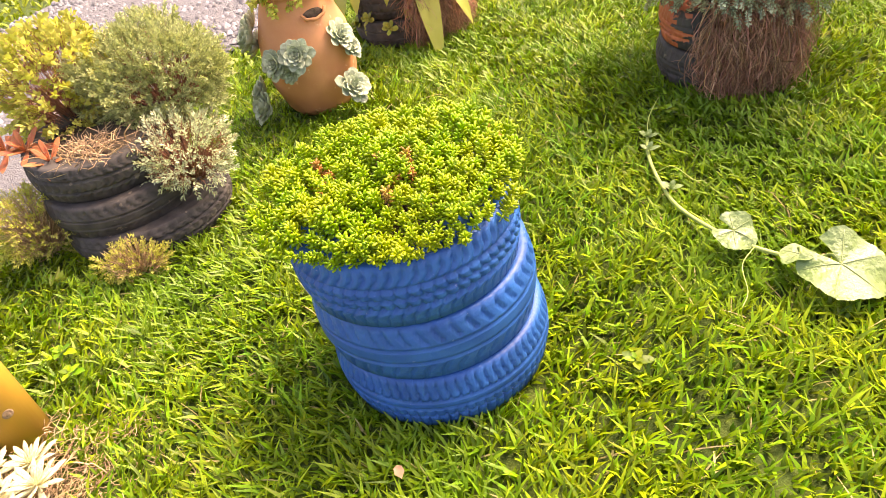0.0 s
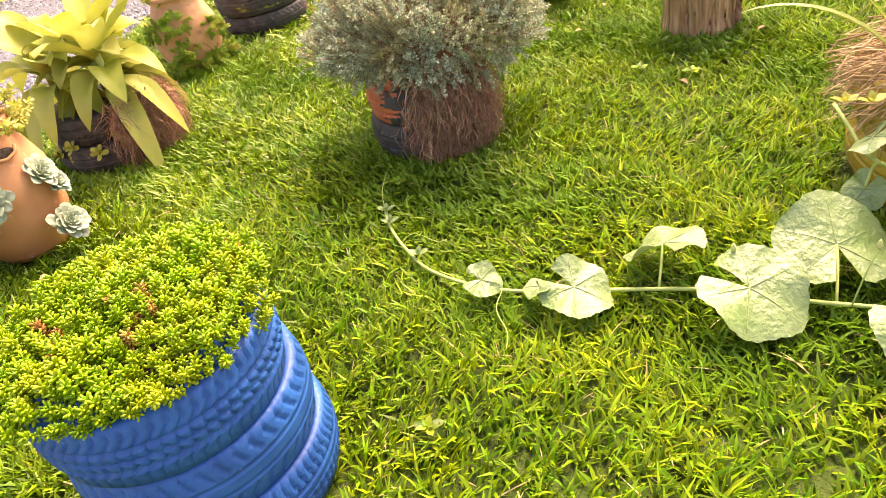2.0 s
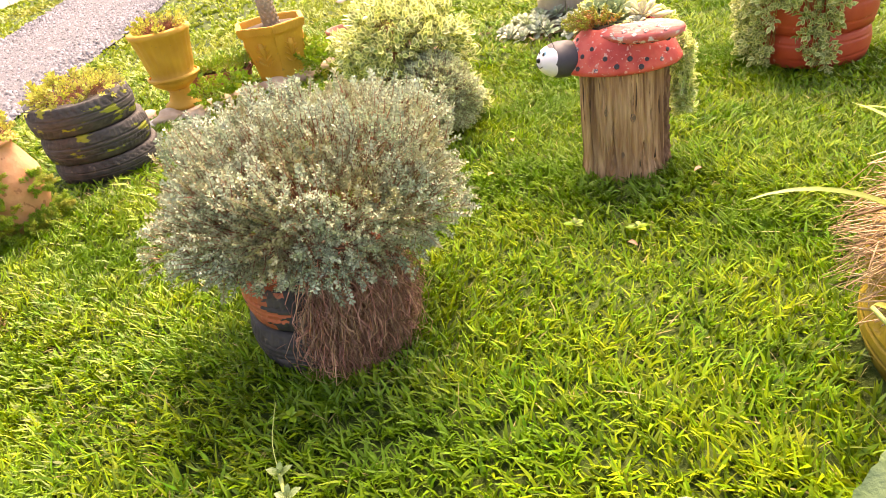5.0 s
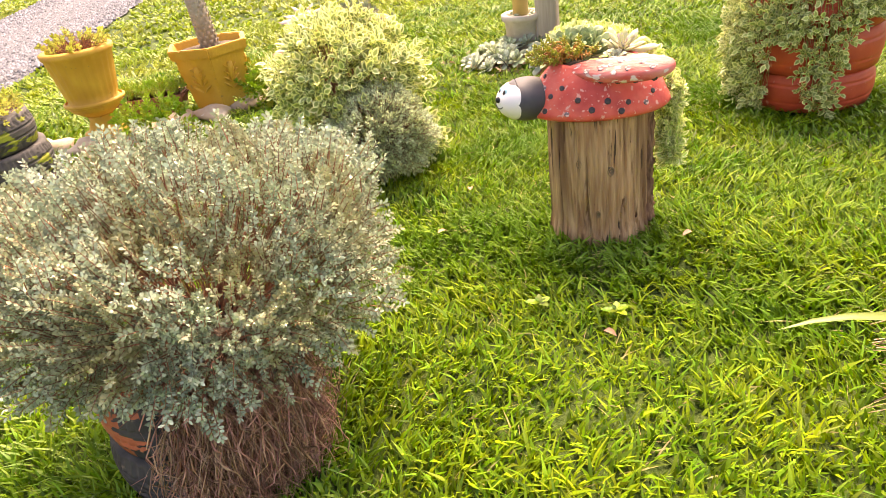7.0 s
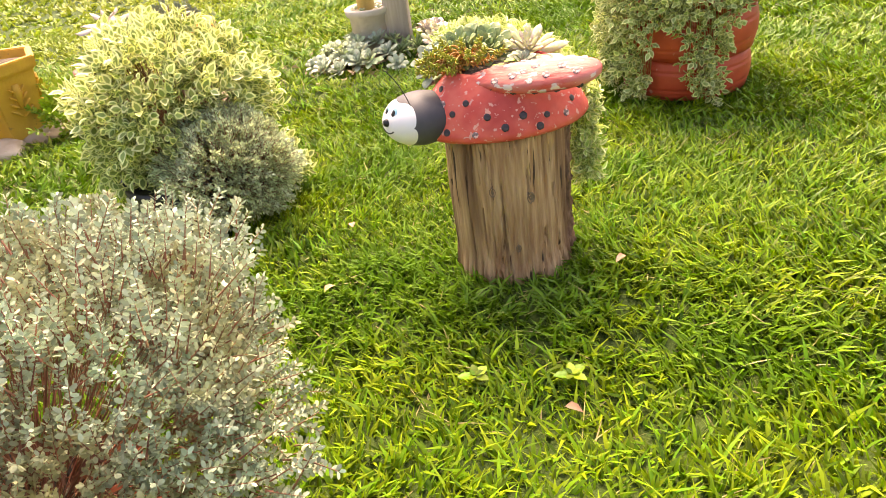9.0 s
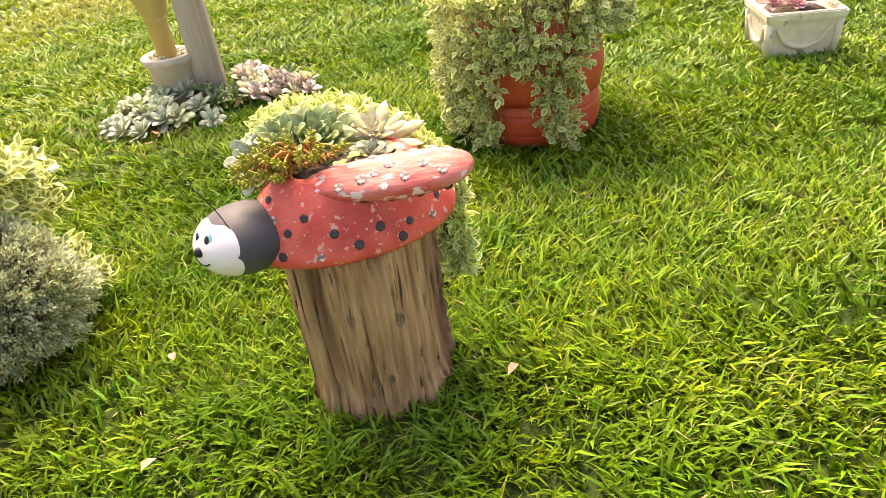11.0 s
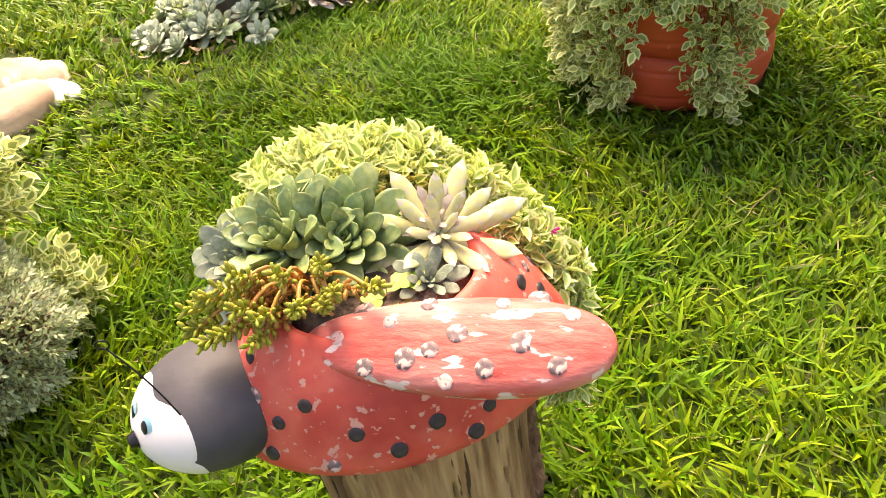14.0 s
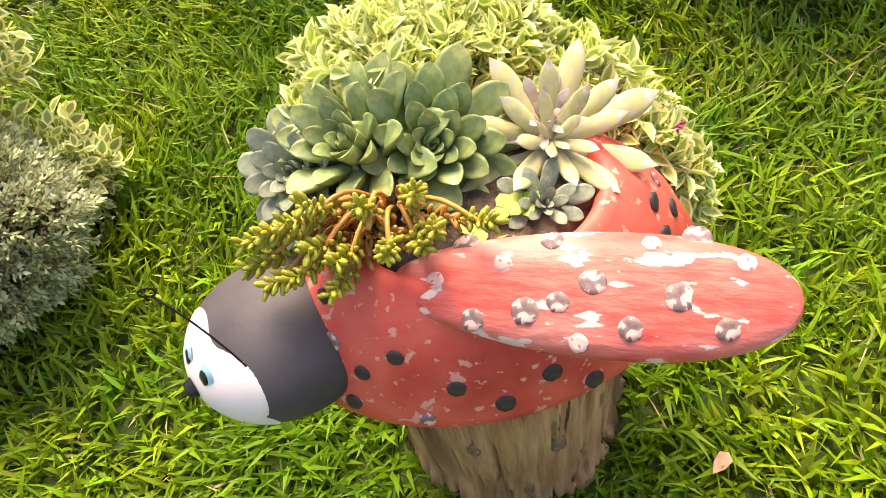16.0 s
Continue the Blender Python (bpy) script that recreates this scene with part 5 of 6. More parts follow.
for i, q in enumerate(ends):
    root = np.array([0.05, 0.02, 0.0])
    q = np.array(q)
    stem = part("stem", tube(curve_pts([root, root * 0.5 + q * 0.5 + np.array([0, 0, 0.03]), q], 8), 0.0028, 6), M_SEDUM_RED, e)
    leafy_shoot(stem, q - (q - root) * 0.35, q - root + np.array([0, 0, 0.03]), 0.056, 22, "olive", 600 + i)
    leafy_shoot(stem, q - (q - root) * 0.75, q - root, 0.06, 14, "red", 630 + i)
e = at_world("echeveria", (2.845, 3.205, 0.664), "small dark rosette on planter soil beside ghost plant", "succulent", "echeverias in the ladybird")
rosette("rosette", e, 0.050, (0, 0, 0), (-0.3, -0.4, 1.0), M_ECHEV_D, 22, 190, FINE_SPOON, 70)
e = at_world("clover", (2.80, 3.235, 0.652), "few small clover leaves at planter soil", "clover")
g = np.random.default_rng(187)
for i in range(8):
    c = np.array([g.normal(0, 0.025), g.normal(0, 0.025), 0.012 + 0.006 * i % 0.02])
    for k in range(3):
        a = k * 2.094 + i
        d = spread(leaf_flat(0.9, 0.05, 0.05), c[None], np.array([[math.cos(a), math.sin(a), 0.15]]), np.array([0.020]))
        raw("leaflet", *d[:3], M_SEDUM_DARK, e)


# ---- pumpkin vine ----
def pumpkin_leaf(W, seed):
    """A broad heart-shaped, wavy leaf with a notch at its stalk, lobed and toothed, and its raised veins."""
    g = np.random.default_rng(seed)
    nr, na = 9, 56
    V, F = [(0.0, 0.0, 0.0)], []
    ph = g.uniform(0, 6.28, 3)
    for i in range(1, nr + 1):
        t = i / nr
        for k in range(na + 1):
            a = radians(-163) + radians(326) * k / na
            lobe = 1 + 0.045 * math.cos(5 * a) + 0.018 * math.sin(23 * a + ph[0]) * t + 0.09 * math.cos(a) - 0.10 * max(0, abs(a) - 2.2)
            r = 0.52 * W * lobe * t
            z = 0.10 * W * math.sin(2 * a + ph[1]) * t * t + 0.045 * W * math.sin(5 * a + ph[2]) * t * t + 0.07 * W * t * (1 - 0.9 * t) - 0.03 * W * abs(math.sin(2.5 * a)) * t
            V.append((r * math.cos(a), r * math.sin(a), z))
    row = na + 1
    for k in range(na):
        F.append((0, 1 + k, 2 + k))
    for i in range(nr - 1):
        for k in range(na):
            a = 1 + i * row + k
            F.append((a, a + row, a + row + 1, a + 1))
    return np.array(V), F, row


def add_leaf(e, p, W, az, tilt, roll, seed, foot):
    V, F, row = pumpkin_leaf(W, seed)
    M = Matrix.Translation(p) @ Matrix.Rotation(az, 4, 'Z') @ Matrix.Rotation(tilt, 4, 'Y') @ Matrix.Rotation(roll, 4, 'X')
    ob = raw("leaf", V, np.concatenate(F), [len(f) for f in F], M_PUMPKIN, e, "broad pale green pumpkin leaf")
    ob.matrix_basis = M
    for k in (6, 17, 28, 39, 50):
        pts = [Vector(V[0]) + Vector((0, 0, 0.001))] + [Vector(V[1 + i * row + k]) + Vector((0, 0, 0.0012)) for i in range(0, 8)]
        part("vein", tube(pts, 0.0016, 5, 0.3), M_PUMPKIN_VEIN, ob)
    b = Vector(foot)
    part("stalk", tube(curve_pts([b, (b + Vector(p)) / 2 + Vector((0.01, 0.01, 0.02)), Vector(p)], 8), 0.0045, 7), M_VINE, e)


e = thing("pumpkin_vine", 0, 0, 0, 0, "pale green pumpkin vine creeping across the lawn", "vine")
VINE = [(0.80, 2.48, 0.05), (0.785, 2.36, 0.045), (0.795, 2.20, 0.04), (0.83, 2.02, 0.045), (0.94, 1.84, 0.05), (1.08, 1.73, 0.045), (1.32, 1.58, 0.05), (1.51, 1.45, 0.055), (1.71, 1.27, 0.05), (1.90, 1.10, 0.05), (2.12, 0.86, 0.05), (2.3, 0.6, 0.04)]
part("stem", tube(curve_pts(VINE, 70), 0.0062, 8), M_VINE, e, "ribbed green stem")
part("tendril", tube(curve_pts([(0.80, 2.48, 0.05), (0.82, 2.58, 0.07), (0.86, 2.68, 0.075), (0.885, 2.74, 0.07)], 16), 0.0016, 5), M_VINE, e)
part("tendril", tube(curve_pts([(0.795, 2.25, 0.04), (0.84, 2.20, 0.09), (0.90, 2.15, 0.06), (0.93, 2.11, 0.08)], 16), 0.0014, 5), M_VINE, e)
part("tendril", tube(curve_pts([(1.0, 1.79, 0.05), (0.94, 1.70, 0.06), (0.93, 1.60, 0.05), (0.90, 1.54, 0.05)], 16), 0.0014, 5), M_VINE, e)
for i, (p, W, az, tl, rl, ft) in enumerate((((0.945, 1.845, 0.10), 0.125, -0.5, 0.35, 0.35, (0.93, 1.85, 0.05)), ((1.17, 1.645, 0.11), 0.215, -0.9, 0.30, 0.15, (1.13, 1.70, 0.05)), ((1.09, 1.71, 0.10), 0.10, 2.4, 0.2, 0.2, (1.08, 1.73, 0.05)),
                                           ((1.47, 1.635, 0.15), 0.235, 1.0, 0.40, -0.25, (1.40, 1.53, 0.05)), ((1.56, 1.36, 0.13), 0.29, -1.1, 0.30, 0.20, (1.60, 1.37, 0.05)), ((1.86, 1.37, 0.145), 0.30, 1.1, -0.40, 0.10, (1.76, 1.23, 0.05)),
                                           ((1.83, 1.03, 0.13), 0.30, -1.2, 0.30, 0.05, (1.90, 1.10, 0.05)), ((2.1, 0.72, 0.15), 0.28, -0.8, 0.2, 0.1, (2.12, 0.86, 0.05)))):
    add_leaf(e, (p[0], p[1] - 0.02, p[2] - 0.012), W, az, tl, rl, 200 + i, ft)
for i, (x, y) in enumerate(((0.80, 2.47), (0.79, 2.38), (0.82, 2.12))):
    d = rosette_data(0.045, 7, leaf_flat(0.6, 0.1, 0.1), 20, 210 + i, 80)
    ob = raw("bud", *placed(d, pose(x, y, 0.05))[:3], M_PUMPKIN, e, "folded young leaves")
for i, (x, y, z, tx, ty, tz) in enumerate(((1.62, 1.41, 0.05, 1.60, 1.46, 0.15), (1.78, 1.20, 0.05, 1.86, 1.22, 0.20), (1.93, 1.08, 0.05, 1.97, 1.12, 0.21))):
    part("flower_stalk", tube(curve_pts([(x, y, z), ((x + tx) / 2, (y + ty) / 2, (z + tz) / 2 + 0.02), (tx, ty, tz)], 8), 0.0025, 6), M_VINE, e)
    bm = lathe([(0, 0), (0.006, 0.004), (0.008, 0.014), (0.004, 0.026), (0, 0.034)], 12)
    ob = part("flower_bud", bm, M_LIMEMARGIN, e)
    ob.matrix_basis = pose(tx, ty, tz)
e = thing("pumpkin_vine", 0, 0, 0, 0, "second pumpkin vine climbing the yellow tyre", "vine")
part("stem", tube(curve_pts([(2.17, 1.72, 0.33), (2.13, 1.62, 0.31), (2.12, 1.52, 0.25), (2.14, 1.38, 0.24), (2.18, 1.24, 0.24), (2.28, 1.06, 0.22), (2.4, 0.9, 0.1)], 30), 0.006, 8), M_VINE, e)
for i, (p, W, az, tl, rl, ft) in enumerate((((2.10, 1.50, 0.33), 0.13, 2.6, 0.7, 0.2, (2.12, 1.50, 0.25)), ((2.08, 1.48, 0.17), 0.13, 3.0, 1.0, -0.2, (2.12, 1.48, 0.25)), ((2.11, 1.27, 0.28), 0.17, 2.9, 0.8, 0.3, (2.16, 1.30, 0.24)), ((2.10, 1.22, 0.15), 0.19, 3.1, 1.1, -0.2, (2.18, 1.24, 0.24)), ((2.14, 1.38, 0.37), 0.09, 2.8, 0.6, 0.2, (2.14, 1.38, 0.24)), ((2.2, 1.1, 0.3), 0.2, 2.6, 0.7, 0.1, (2.26, 1.1, 0.23)))):
    add_leaf(e, p, W, az, tl, rl, 220 + i, ft)
for i, p in enumerate(((2.15, 1.66, 0.36), (2.14, 1.56, 0.40))):
    raw("bud", *placed(rosette_data(0.05, 7, leaf_flat(0.6, 0.1, 0.1), 20, 230 + i, 80), pose(*p))[:3], M_LIMELEAF, e, "yellowish young leaves")

# ---- border of stones with the ochre pots ----
def boulder(x, y, s, material, seed, label, flat=0.6):
    bm = bmesh.new()
    bmesh.ops.create_icosphere(bm, subdivisions=3, radius=1)
    for v in bm.verts:
        k = 1 + 0.45 * noise.noise(v.co * 1.1 + Vector((seed * 3.1, 0, 0))) + 0.08 * noise.noise(v.co * 4 + Vector((0, seed, 0)))
        v.co = Vector((v.co.x * s[0] * k, v.co.y * s[1] * k, max(-0.35, v.co.z) * s[2] * k))
    ob = part("stone", bm, material)
    ob.matrix_world = pose(x, y, s[2] * 0.25, 0, 0, seed * 57)
    return tagged(ob, label, "stone", "border stones")


for i, (x, y, s, m) in enumerate(((1.28, 6.42, 0.13, M_STONE), (1.45, 6.28, 0.12, M_STONE), (1.64, 6.36, 0.12, M_STONE), (1.86, 6.40, 0.14, M_STONE), (2.10, 6.36, 0.13, M_STONE), (2.36, 6.40, 0.13, M_STONE), (2.60, 6.50, 0.12, M_STONE), (2.85, 6.45, 0.12, M_STONE), (3.05, 6.22, 0.13, M_STONE),
                                  (3.28, 6.02, 0.20, M_STONE), (3.44, 5.90, 0.13, M_STONE), (3.36, 5.74, 0.11, M_WHITE_STONE), (3.20, 5.78, 0.18, M_STONE), (1.12, 6.60, 0.11, M_STONE), (1.02, 6.78, 0.09, M_WHITE_STONE), (1.16, 6.38, 0.07, M_WHITE_STONE))):
    boulder(x, y, (s * 1.1, s * 0.9, s * 0.46), m, i + 1, "rough white stone edging the border" if m is M_WHITE_STONE else "rough tan fieldstone edging the border")

e = thing("urn", 1.42, 6.52, 0.04, 0, "ochre-painted fluted pedestal urn planted with succulents", "urn")
part("foot", lathe([(0, 0), (0.13, 0), (0.135, 0.03), (0.10, 0.05), (0.075, 0.11), (0.085, 0.15), (0, 0.15)], 40), M_OCHRE, e)
bm = lathe([(0, 0.14), (0.09, 0.145), (0.155, 0.19), (0.18, 0.23), (0.165, 0.245), (0.155, 0.255), (0.165, 0.30), (0.185, 0.42), (0.205, 0.53), (0.22, 0.545), (0.225, 0.575), (0.19, 0.585), (0.175, 0.55), (0, 0.54)], 96)
for v in bm.verts:
    if 0.27 < v.co.z < 0.53:
        a = math.atan2(v.co.y, v.co.x)
        k = 1 + 0.022 * math.cos(24 * a)
        v.co.x *= k
        v.co.y *= k
part("bowl", bm, M_OCHRE, e)
part("moulding", lathe([(0.178, 0.225), (0.192, 0.232), (0.192, 0.246), (0.178, 0.252)], 56), M_OCHRE, e)
soil_part(e, 0.17, 0.545, 0.01)
shrub("urn_succulents", 1.42, 6.52, 0.57, (0.20, 0.20, 0.09), 60, [M_LIMELEAF, M_TWIG], SPRIG_LIME, 0.07, "sparse pale succulents in the ochre urn", 241)

e = thing("planter", 2.24, 6.55, 0.04, 15, "six-sided ochre planter with leaf relief", "planter")
bm = bmesh.new()
rows = []
for r, z in ((0.20, 0), (0.205, 0.02), (0.27, 0.36), (0.295, 0.365), (0.305, 0.43), (0.265, 0.43), (0.25, 0.37), (0.0001, 0.365)):
    rows.append([bm.verts.new((r * math.cos(k * math.pi / 3), r * math.sin(k * math.pi / 3), z)) for k in range(6)])
for a, b in zip(rows, rows[1:]):
    for k in range(6):
        bm.faces.new((a[k], a[(k + 1) % 6], b[(k + 1) % 6], b[k]))
bm.faces.new(rows[0][::-1])
bmesh.ops.bevel(bm, geom=list(bm.edges), offset=0.006, segments=2, affect='EDGES')
part("body", bm, M_OCHRE, e, "", False)
for k in range(6):
    a = math.pi / 3 * (k + 0.5)
    data = [spread(leaf_fat(0.42, 0.25, 6), np.array([[0, 0, 0.0]]), np.array([[0, 0, 1.0]]), np.array([0.15]))]
    for i in range(4):
        for s in (-1, 1):
            data.append(spread(leaf_fat(0.5, 0.22, 6), np.array([[0, s * 0.004, -0.05 + 0.045 * i]]), np.array([[0, s * 0.75, 0.66]]), np.array([0.085 - 0.008 * i])))
    d = joined(*data)
    ob = raw("relief", *d[:3], M_OCHRE, e, "moulded leaf relief")
    ob.matrix_basis = pose(math.cos(a) * 0.205, math.sin(a) * 0.205, 0.17, 0, 10, math.degrees(a))
part("soil", lathe([(0, 0.40), (0.2, 0.39), (0.235, 0.375), (0, 0.37)], 6), M_SOIL, e)
e = thing("palm_trunk", 2.26, 6.57, 0.42, 0, "slender scaly trunk rising from ochre planter", "plant")
bm = tube([(0, 0, 0), (-0.02, 0.0, 0.25), (-0.05, 0.01, 0.6), (-0.07, 0.02, 1.0), (-0.08, 0.03, 1.5)], 0.062, 14, 0.72)
part("trunk", bm, M_TRUNK, e)
sc = []
for i in range(46):
    for k in range(10):
        a = k * 0.628 + (i % 2) * 0.314
        z = i * 0.03
        r = 0.060 - 0.011 * z
        sc.append((-0.055 * z + r * math.cos(a), 0.02 * z + r * math.sin(a), z, math.cos(a), math.sin(a)))
sc = np.array(sc)
d = spread(leaf_fat(0.9, 0.3, 5), sc[:, :3], np.stack([sc[:, 3] * 0.35, sc[:, 4] * 0.35, np.ones(len(sc))], 1), np.full(len(sc), 0.032))
raw("bark", *d[:3], M_TRUNK, e)

e = thing("flower_box", 1.80, 6.72, 0.0, -28, "long brown clay box with green groundcover", "planter")
bm = bmesh.new()
bmesh.ops.create_cube(bm, size=1)
for v in bm.verts:
    k = 1.0 if v.co.z > 0 else 0.86
    v.co = Vector((v.co.x * 0.46 * k, v.co.y * 0.20 * k, (v.co.z + 0.5) * 0.17))
bmesh.ops.bevel(bm, geom=list(bm.edges), offset=0.012, segments=2, affect='EDGES')
part("body", bm, M_BROWN_POT, e, "", False)
bm = bmesh.new()
bmesh.ops.create_cube(bm, size=1)
for v in bm.verts:
    v.co = Vector((v.co.x * 0.49, v.co.y * 0.23, 0.155 + v.co.z * 0.03))
bmesh.ops.bevel(bm, geom=list(bm.edges), offset=0.01, segments=2, affect='EDGES')
part("rim", bm, M_BROWN_POT, e, "", False)
e = thing("groundcover", 1.80, 6.72, 0.165, -28, "low green groundcover filling the clay box", "plant")
g = np.random.default_rng(251)
P = np.stack([g.uniform(-0.23, 0.23, 300), g.uniform(-0.10, 0.10, 300), g.uniform(0, 0.05, 300)], 1)
foliage("foliage", e, SPRIG_FINE, P, np.tile([0, 0, 1.0], (300, 1)), 0.06, [M_SEDUM_DARK, M_VINE], 252, 0.5)
e = thing("plant_pot", 2.86, 6.62, 0, 0, "small brown clay pot beside the border", "plant pot")
part("body", lathe([(0, 0), (0.10, 0), (0.14, 0.20), (0.155, 0.205), (0.155, 0.24), (0.13, 0.24), (0.12, 0.19), (0, 0.19)], 36), M_BROWN_POT, e)
for i, (x, y) in enumerate(((2.42, 6.30), (2.52, 6.36), (1.62, 6.22), (1.75, 6.24))):
    e = thing("weed_clump", x, y, 0.0, 0, "leafy green weeds growing between border stones", "weeds", "weeds between stones")
    P, N = shell_points(40, (0.12, 0.12, 0.13), (0, 0, 0.08), -0.3, 1, 0.4, 0.2, 260 + i)
    foliage("foliage", e, SPRIG_LIME, P, N + [0, 0, 0.6], 0.09, [M_SEDUM_DARK, M_VINE], 260 + i)
e = thing("bowl_planter", 3.22, 6.30, 0, 0, "wide ochre bowl planter with dark spotted rim", "planter")
part("body", lathe([(0, 0), (0.16, 0), (0.17, 0.03), (0.14, 0.12), (0.20, 0.26), (0.27, 0.36), (0.30, 0.37), (0.305, 0.41), (0.27, 0.415), (0.25, 0.37), (0, 0.36)], 56), M_OCHRE, e)
for k in range(20):
    a = k * math.pi / 10
    ob = part("spot", lathe([(0, 0.002), (0.010, 0.002), (0.014, -0.002)], 14), M_DOT, e)
    ob.matrix_basis = Matrix.Translation((0.304 * math.cos(a), 0.304 * math.sin(a), 0.39)) @ Vector((math.cos(a), math.sin(a), 0)).to_track_quat('Z', 'Y').to_matrix().to_4x4()
shrub("bowl_succulents", 3.22, 6.30, 0.36, (0.24, 0.24, 0.11), 110, [M_ECHEV_D, M_TWIG], SPRIG_LIME, 0.07, "dark grey-green succulents in ochre bowl", 271)
e = thing("pale_leaf_plant", 2.72, 5.75, 0.0, 0, "tall stem with pale drooping leaves behind shrub", "plant")
part("stem", tube(curve_pts([(0, 0, 0), (0.02, 0, 0.3), (-0.02, 0.02, 0.62)], 12), 0.012, 8), M_TWIG, e)
raw("leaves", *placed(rosette_data(0.17, 12, leaf_spoon(0.3, 0.03, -0.3, 6, 2), 0, 272, 60), pose(-0.02, 0.02, 0.6))[:3], M_PALEROS, e)

# ---- board with the cement pot and its ring of succulents ----
e = thing("board_post", 4.41, 5.50, 0, -58, "tall weathered grey wooden board standing upright", "post")
bm = bmesh.new()
bmesh.ops.create_cube(bm, size=1)
for v in bm.verts:
    v.co = Vector((v.co.x * 0.15, v.co.y * 0.045, (v.co.z + 0.5) * 2.1 - 0.05))
bmesh.ops.bevel(bm, geom=list(bm.edges), offset=0.006, segments=2, affect='EDGES')
part("board", bm, M_PLANK, e, "", False)
bm = bmesh.new()
bmesh.ops.create_cube(bm, size=1)
for v in bm.verts:
    v.co = Vector((0.082 + v.co.x * 0.022, -0.012 + v.co.y * 0.075, (v.co.z + 0.5) * 2.1 - 0.05))
bmesh.ops.bevel(bm, geom=list(bm.edges), offset=0.004, segments=2, affect='EDGES')
part("batten", bm, M_PLANK, e, "", False)
e = thing("cement_pot", 4.33, 5.68, 0, 0, "grey cylindrical cement pot beside wooden board", "plant pot")
part("body", lathe([(0, 0), (0.115, 0), (0.12, 0.02), (0.13, 0.25), (0.15, 0.265), (0.155, 0.30), (0.14, 0.31), (0.115, 0.30), (0.113, 0.26), (0, 0.25)], 40, 1, 0.03), M_CEMENT, e)
e = thing("bamboo_pole", 4.33, 5.69, 0.245, 0, "thick tan bamboo pole standing in cement pot", "bamboo")
part("pole", lathe([(0, 0), (0.058, 0), (0.056, 0.24), (0.064, 0.25), (0.064, 0.262), (0.056, 0.272), (0.055, 0.60), (0.063, 0.61), (0.063, 0.622), (0.054, 0.63), (0.053, 1.5), (0, 1.5)], 28), M_BAMBOO, e)
part("cup", lathe([(0.056, 0.26), (0.07, 0.28), (0.092, 0.36), (0.10, 0.45), (0.09, 0.45), (0.075, 0.4), (0.05, 0.38)], 28), M_BAMBOO, e, "bamboo cup holding rosettes")
g = np.random.default_rng(281)
for i in range(13):
    a = i * 2.4
    q = thing("echeveria", 4.33 + 0.075 * math.cos(a), 5.69 + 0.075 * math.sin(a), 0.69 + 0.02 * (i % 3), 0, "small grey rosette in bamboo cup", "succulent", "rosettes in the cup")
    rosette("rosette", q, 0.05, (0, 0, 0), (math.cos(a) * 0.8, math.sin(a) * 0.8, 0.8), M_ECHEV if i % 3 else M_PALEROS, 20, 282 + i, leaf_spoon(0.5, 0.09, 0.2, 4, 2))
for i in range(4):
    a = i * 1.57 + 0.4
    q = thing("echeveria", 4.33 + 0.085 * math.cos(a), 5.68 + 0.085 * math.sin(a), 0.29, 0, "tiny grey-green rosette at cement pot rim", "succulent", "rosettes in the pot")
    rosette("rosette", q, 0.04, (0, 0, 0), (0, 0, 1), M_ECHEV, 16, 300 + i, leaf_spoon(0.5, 0.09, 0.2, 4, 2))
e = thing("dry_mulch", 4.08, 5.60, 0.0, 0, "patch of dry brown leaves under the rosettes", "mulch")
g = np.random.default_rng(311)
P = np.stack([g.normal(0, 0.16, 260), g.normal(0, 0.13, 260), g.uniform(0.005, 0.04, 260)], 1)
foliage("leaf_litter", e, leaf_flat(0.45, 0.2, 0.3), P, g.normal(size=(260, 3)) * (1, 1, 0.25), 0.05, [M_DRYTWIG], 312)["kind"] = "stuff"
g = np.random.default_rng(313)
for i in range(58):
    t = i / 57
    if i < 34:
        x, y, m, R = 4.10 + g.normal(0, 0.14), 5.62 + g.normal(0, 0.15), (M_ECHEV, M_SILVER2, M_ECHEV)[i % 3], g.uniform(0.065, 0.10)
        lab = "blue-grey rosette in the ring round the board"
    else:
        x, y, m, R = 4.60 + g.normal(0, 0.11), 5.25 + g.normal(0, 0.12), (M_PALEROS, M_PALEROS, M_WHITEROS)[i % 3], g.uniform(0.07, 0.12)
        lab = "pale pinkish rosette in the ring round the board"
    dd = math.hypot(x - 4.42, y - 5.57)
    q = thing("echeveria", x, y, max(0.03, 0.12 - 0.30 * abs(dd - 0.2)), 0, lab, "succulent", "rosettes round the board")
    rosette("rosette", q, R, (0, 0, 0), (g.normal(0, 0.3) + (x - 4.42), g.normal(0, 0.3) + (y - 5.57), 1), m, 20, 320 + i, leaf_spoon(0.5, 0.09, 0.2, 4, 2))
for i in range(9):
    q = thing("sempervivum", 4.30 + 0.06 * i - 0.02, 5.36 - 0.02 * i + 0.03 * (i % 2), 0.05, 0, "spreading green sword-leaved succulent by the board", "succulent", "green rosettes by the board")
    rosette("rosette", q, 0.10, (0, 0, 0), (-0.3, -0.5, 1), M_ECHEV_G, 22, 390 + i, leaf_spoon(0.22, 0.07, 0.2, 5, 2))

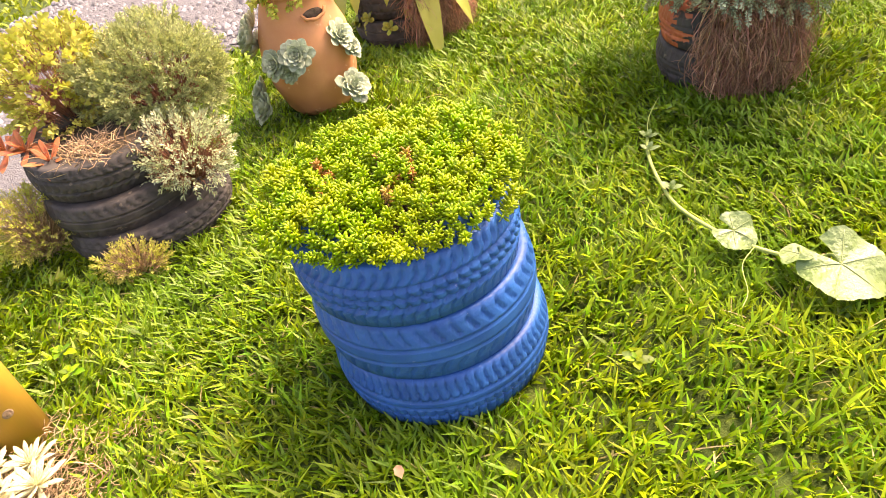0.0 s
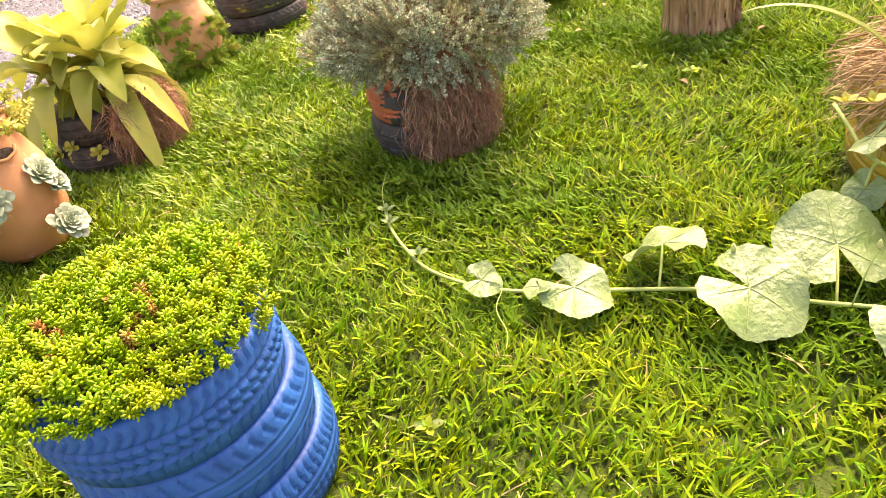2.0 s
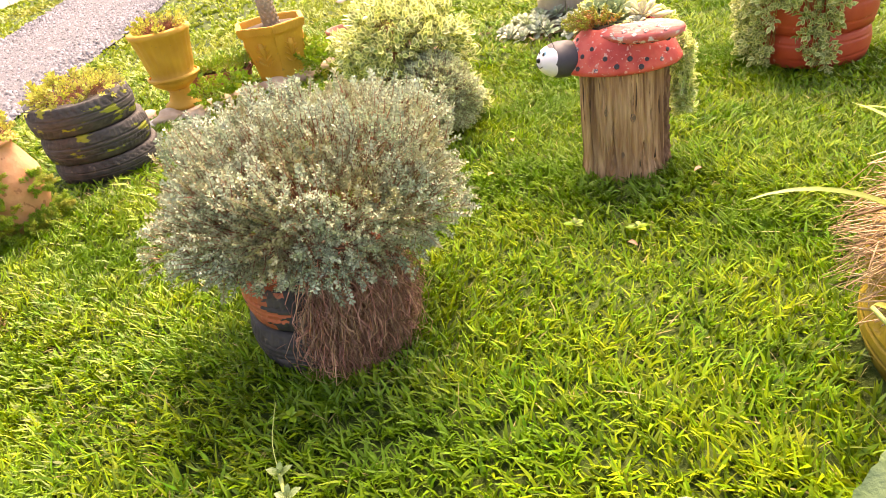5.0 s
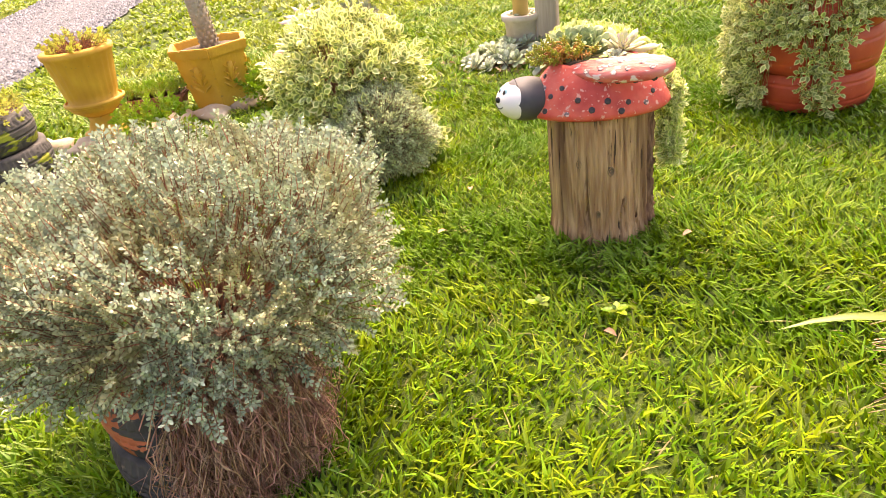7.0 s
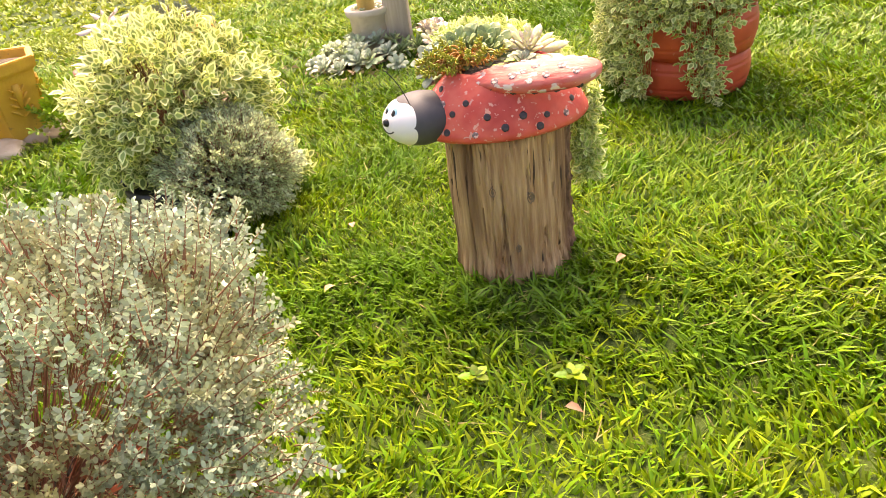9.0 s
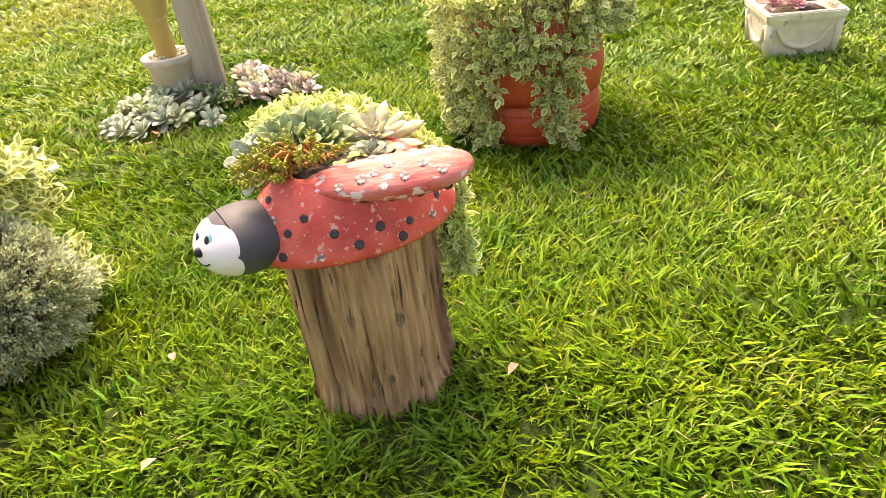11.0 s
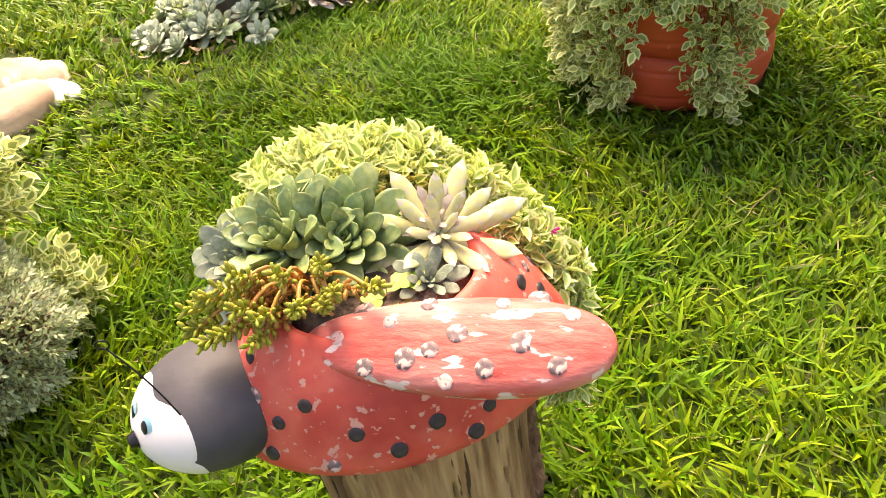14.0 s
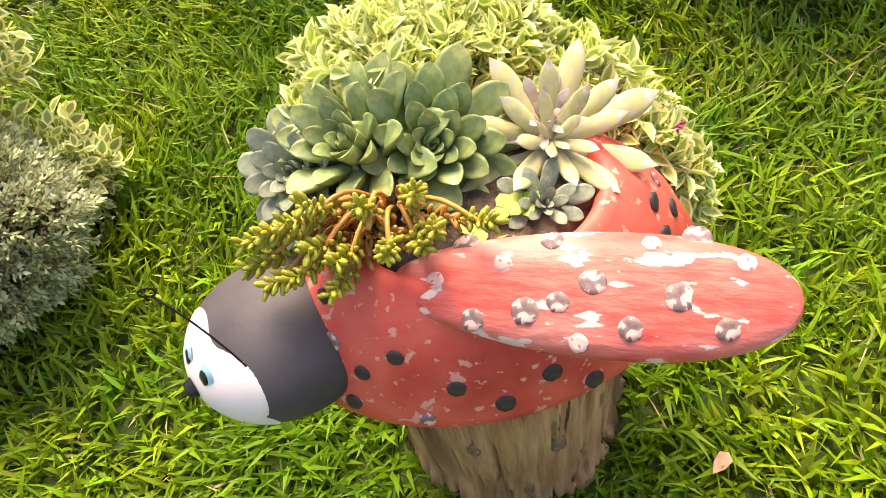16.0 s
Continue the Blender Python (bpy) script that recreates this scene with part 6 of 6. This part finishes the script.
# ---- cream square planter and the pot behind it ----
e = thing("square_planter", 5.85, 2.60, 0, 25, "square cream cement planter with moulded swags", "planter")
bm = bmesh.new()
rows = []
for h, z in ((0.155, 0), (0.16, 0.012), (0.18, 0.20), (0.195, 0.205), (0.20, 0.25), (0.17, 0.25), (0.16, 0.215), (0.001, 0.21)):
    rows.append([bm.verts.new((sx * h, sy * h, z)) for sx, sy in ((1, 1), (-1, 1), (-1, -1), (1, -1))])
for a, b in zip(rows, rows[1:]):
    for k in range(4):
        bm.faces.new((a[k], a[(k + 1) % 4], b[(k + 1) % 4], b[k]))
bm.faces.new(rows[0][::-1])
bmesh.ops.recalc_face_normals(bm, faces=bm.faces)
bmesh.ops.bevel(bm, geom=list(bm.edges), offset=0.007, segments=2, affect='EDGES')
part("body", bm, M_CREAM, e, "", False)
for k in range(4):
    a = k * 90
    pts = [Vector((0.172 + 0.012 * (z - 0.1) / 0.1, y, z)) for y, z in ((-0.13, 0.17), (-0.09, 0.10), (-0.04, 0.072), (0, 0.065), (0.04, 0.072), (0.09, 0.10), (0.13, 0.17))]
    ob = part("swag", tube(curve_pts(pts, 20), 0.014, 8), M_CREAM, e)
    ob.matrix_basis = pose(0, 0, 0, 0, 0, a)
    for s in (-1, 1):
        ob = part("corner_roll", tube([(0.165, 0.165 * s * 0.93, 0.02), (0.172, 0.165 * s, 0.10), (0.178, 0.168 * s, 0.19)], 0.016, 8), M_CREAM, e)
        ob.matrix_basis = pose(0, 0, 0, 0, 0, a)
soil_part(e, 0.15, 0.215, 0.01)
for i, (x, y, R) in enumerate(((0.02, -0.02, 0.17), (-0.10, 0.09, 0.08), (-0.10, -0.02, 0.07), (0.09, 0.10, 0.07))):
    q = thing("echeveria", 5.85 + x, 2.60 + y, 0.235, 0, "dusky pink rosette growing in cream planter", "succulent", "pink rosettes")
    rosette("rosette", q, R, (0, 0, 0.02), (-0.2, 0, 1), M_PINKROS, 24, 410 + i, leaf_spoon(0.34, 0.08, 0.25, 6, 4))
e = thing("plant_pot", 6.42, 2.72, 0, 0, "round terracotta pot beyond the cream planter", "plant pot")
part("body", lathe([(0, 0), (0.13, 0), (0.18, 0.24), (0.20, 0.245), (0.20, 0.29), (0.17, 0.29), (0.165, 0.24), (0, 0.23)], 40), M_TERRA_OLD, e)

# ---- ochre pole, pale rosettes and straw near the start ----
e = thing("ochre_pole", -1.16, 1.30, 0, 0, "smooth ochre-painted round wooden pole", "post")
part("pole", lathe([(0, -0.02), (0.075, -0.02), (0.072, 0.3), (0.068, 0.62), (0.060, 0.635), (0, 0.64)], 32, 1, 0.02), M_POST_Y, e)
ob = part("knot", lathe([(0, 0.003), (0.006, 0.004), (0.009, 0.001), (0.013, 0.003), (0.016, -0.001)], 16), M_WOOD_TOP, e, "dark knot mark")
ob.matrix_basis = Matrix.Translation((0.060, -0.040, 0.15)) @ Vector((0.83, -0.55, 0)).to_track_quat('Z', 'Y').to_matrix().to_4x4()
e = thing("straw_bed", -0.98, 1.08, 0, 0, "bed of dry straw around pale rosettes", "straw")
g = np.random.default_rng(421)
P0 = np.stack([g.normal(0, 0.13, 900), g.normal(0, 0.13, 900), g.uniform(0.0, 0.03, 900)], 1)
raw("straw", *strands(P0, P0 + g.normal(0, 1, (900, 3)) * (0.05, 0.05, 0.012), 0.012, g, 0.002)[:3], M_DRYTWIG, e)
for i, (x, y, R) in enumerate(((-1.04, 1.17, 0.075), (-0.98, 1.10, 0.085), (-1.08, 1.06, 0.085), (-1.0, 0.99, 0.08), (-1.14, 1.14, 0.08), (-1.13, 0.97, 0.08))):
    q = thing("white_rosette", x, y, 0.03, 0, "creamy white star-leaved rosette on straw", "succulent", "pale rosettes on straw")
    rosette("rosette", q, R, (0, 0, 0.01), (0.1, -0.1, 1), M_WHITEROS, 34, 430 + i, leaf_spoon(0.20, 0.10, 0.15, 5, 2))

# ---- fallen leaves and broadleaf weeds in the lawn ----
g = np.random.default_rng(441)
for i, (x, y) in enumerate(((2.267, 3.615), (2.593, 3.857), (0.016, 1.069), (2.955, 2.927), (-0.55, 2.9), (2.297, 2.701))):
    d = spread(leaf_flat(0.55, 0.18, 0.25), np.array([[0, 0, 0.0]]), np.array([[math.cos(i), math.sin(i), 0.15]]), np.array([0.045]))
    ob = raw("fallen_leaf", *d[:3], M_DRYROOT)
    ob.matrix_world = pose(x, y, 0.045)
    tagged(ob, "curled dry brown leaf lying on grass", "leaf", "fallen leaves")
for i, (x, y) in enumerate(((0.904, 2.678), (0.60, 1.387), (-1.182, 1.596), (-1.10, 1.50), (2.25, 2.95), (2.4, 2.75))):
    e = thing("broadleaf_weed", x, y, 0.02, 0, "small broad-leaved weed in the lawn", "weed", "weeds in the lawn")
    raw("leaves", *placed(rosette_data(0.05, 7, leaf_flat(0.62, 0.08, 0.1), 5, 450 + i, 35), pose(0, 0, 0.02))[:3], M_GRASS, e)

# ---- far edge of the drive ----
for i in range(9):
    bm = bmesh.new()
    bmesh.ops.create_cube(bm, size=1)
    for v in bm.verts:
        v.co = Vector((v.co.x * 0.78, v.co.y * 0.22, (v.co.z + 0.5) * 0.16))
    bmesh.ops.bevel(bm, geom=list(bm.edges), offset=0.015, segments=2, affect='EDGES')
    ob = part("kerb_stone", bm, M_WHITE_STONE if i < 5 else M_CEMENT, None, "", False)
    ob.matrix_world = pose(0.1 + i * 0.36, 17.2 + i * 0.70, 0, 0, 0, 63)
    tagged(ob, "pale concrete kerb block beyond the drive", "kerb", "kerb blocks")
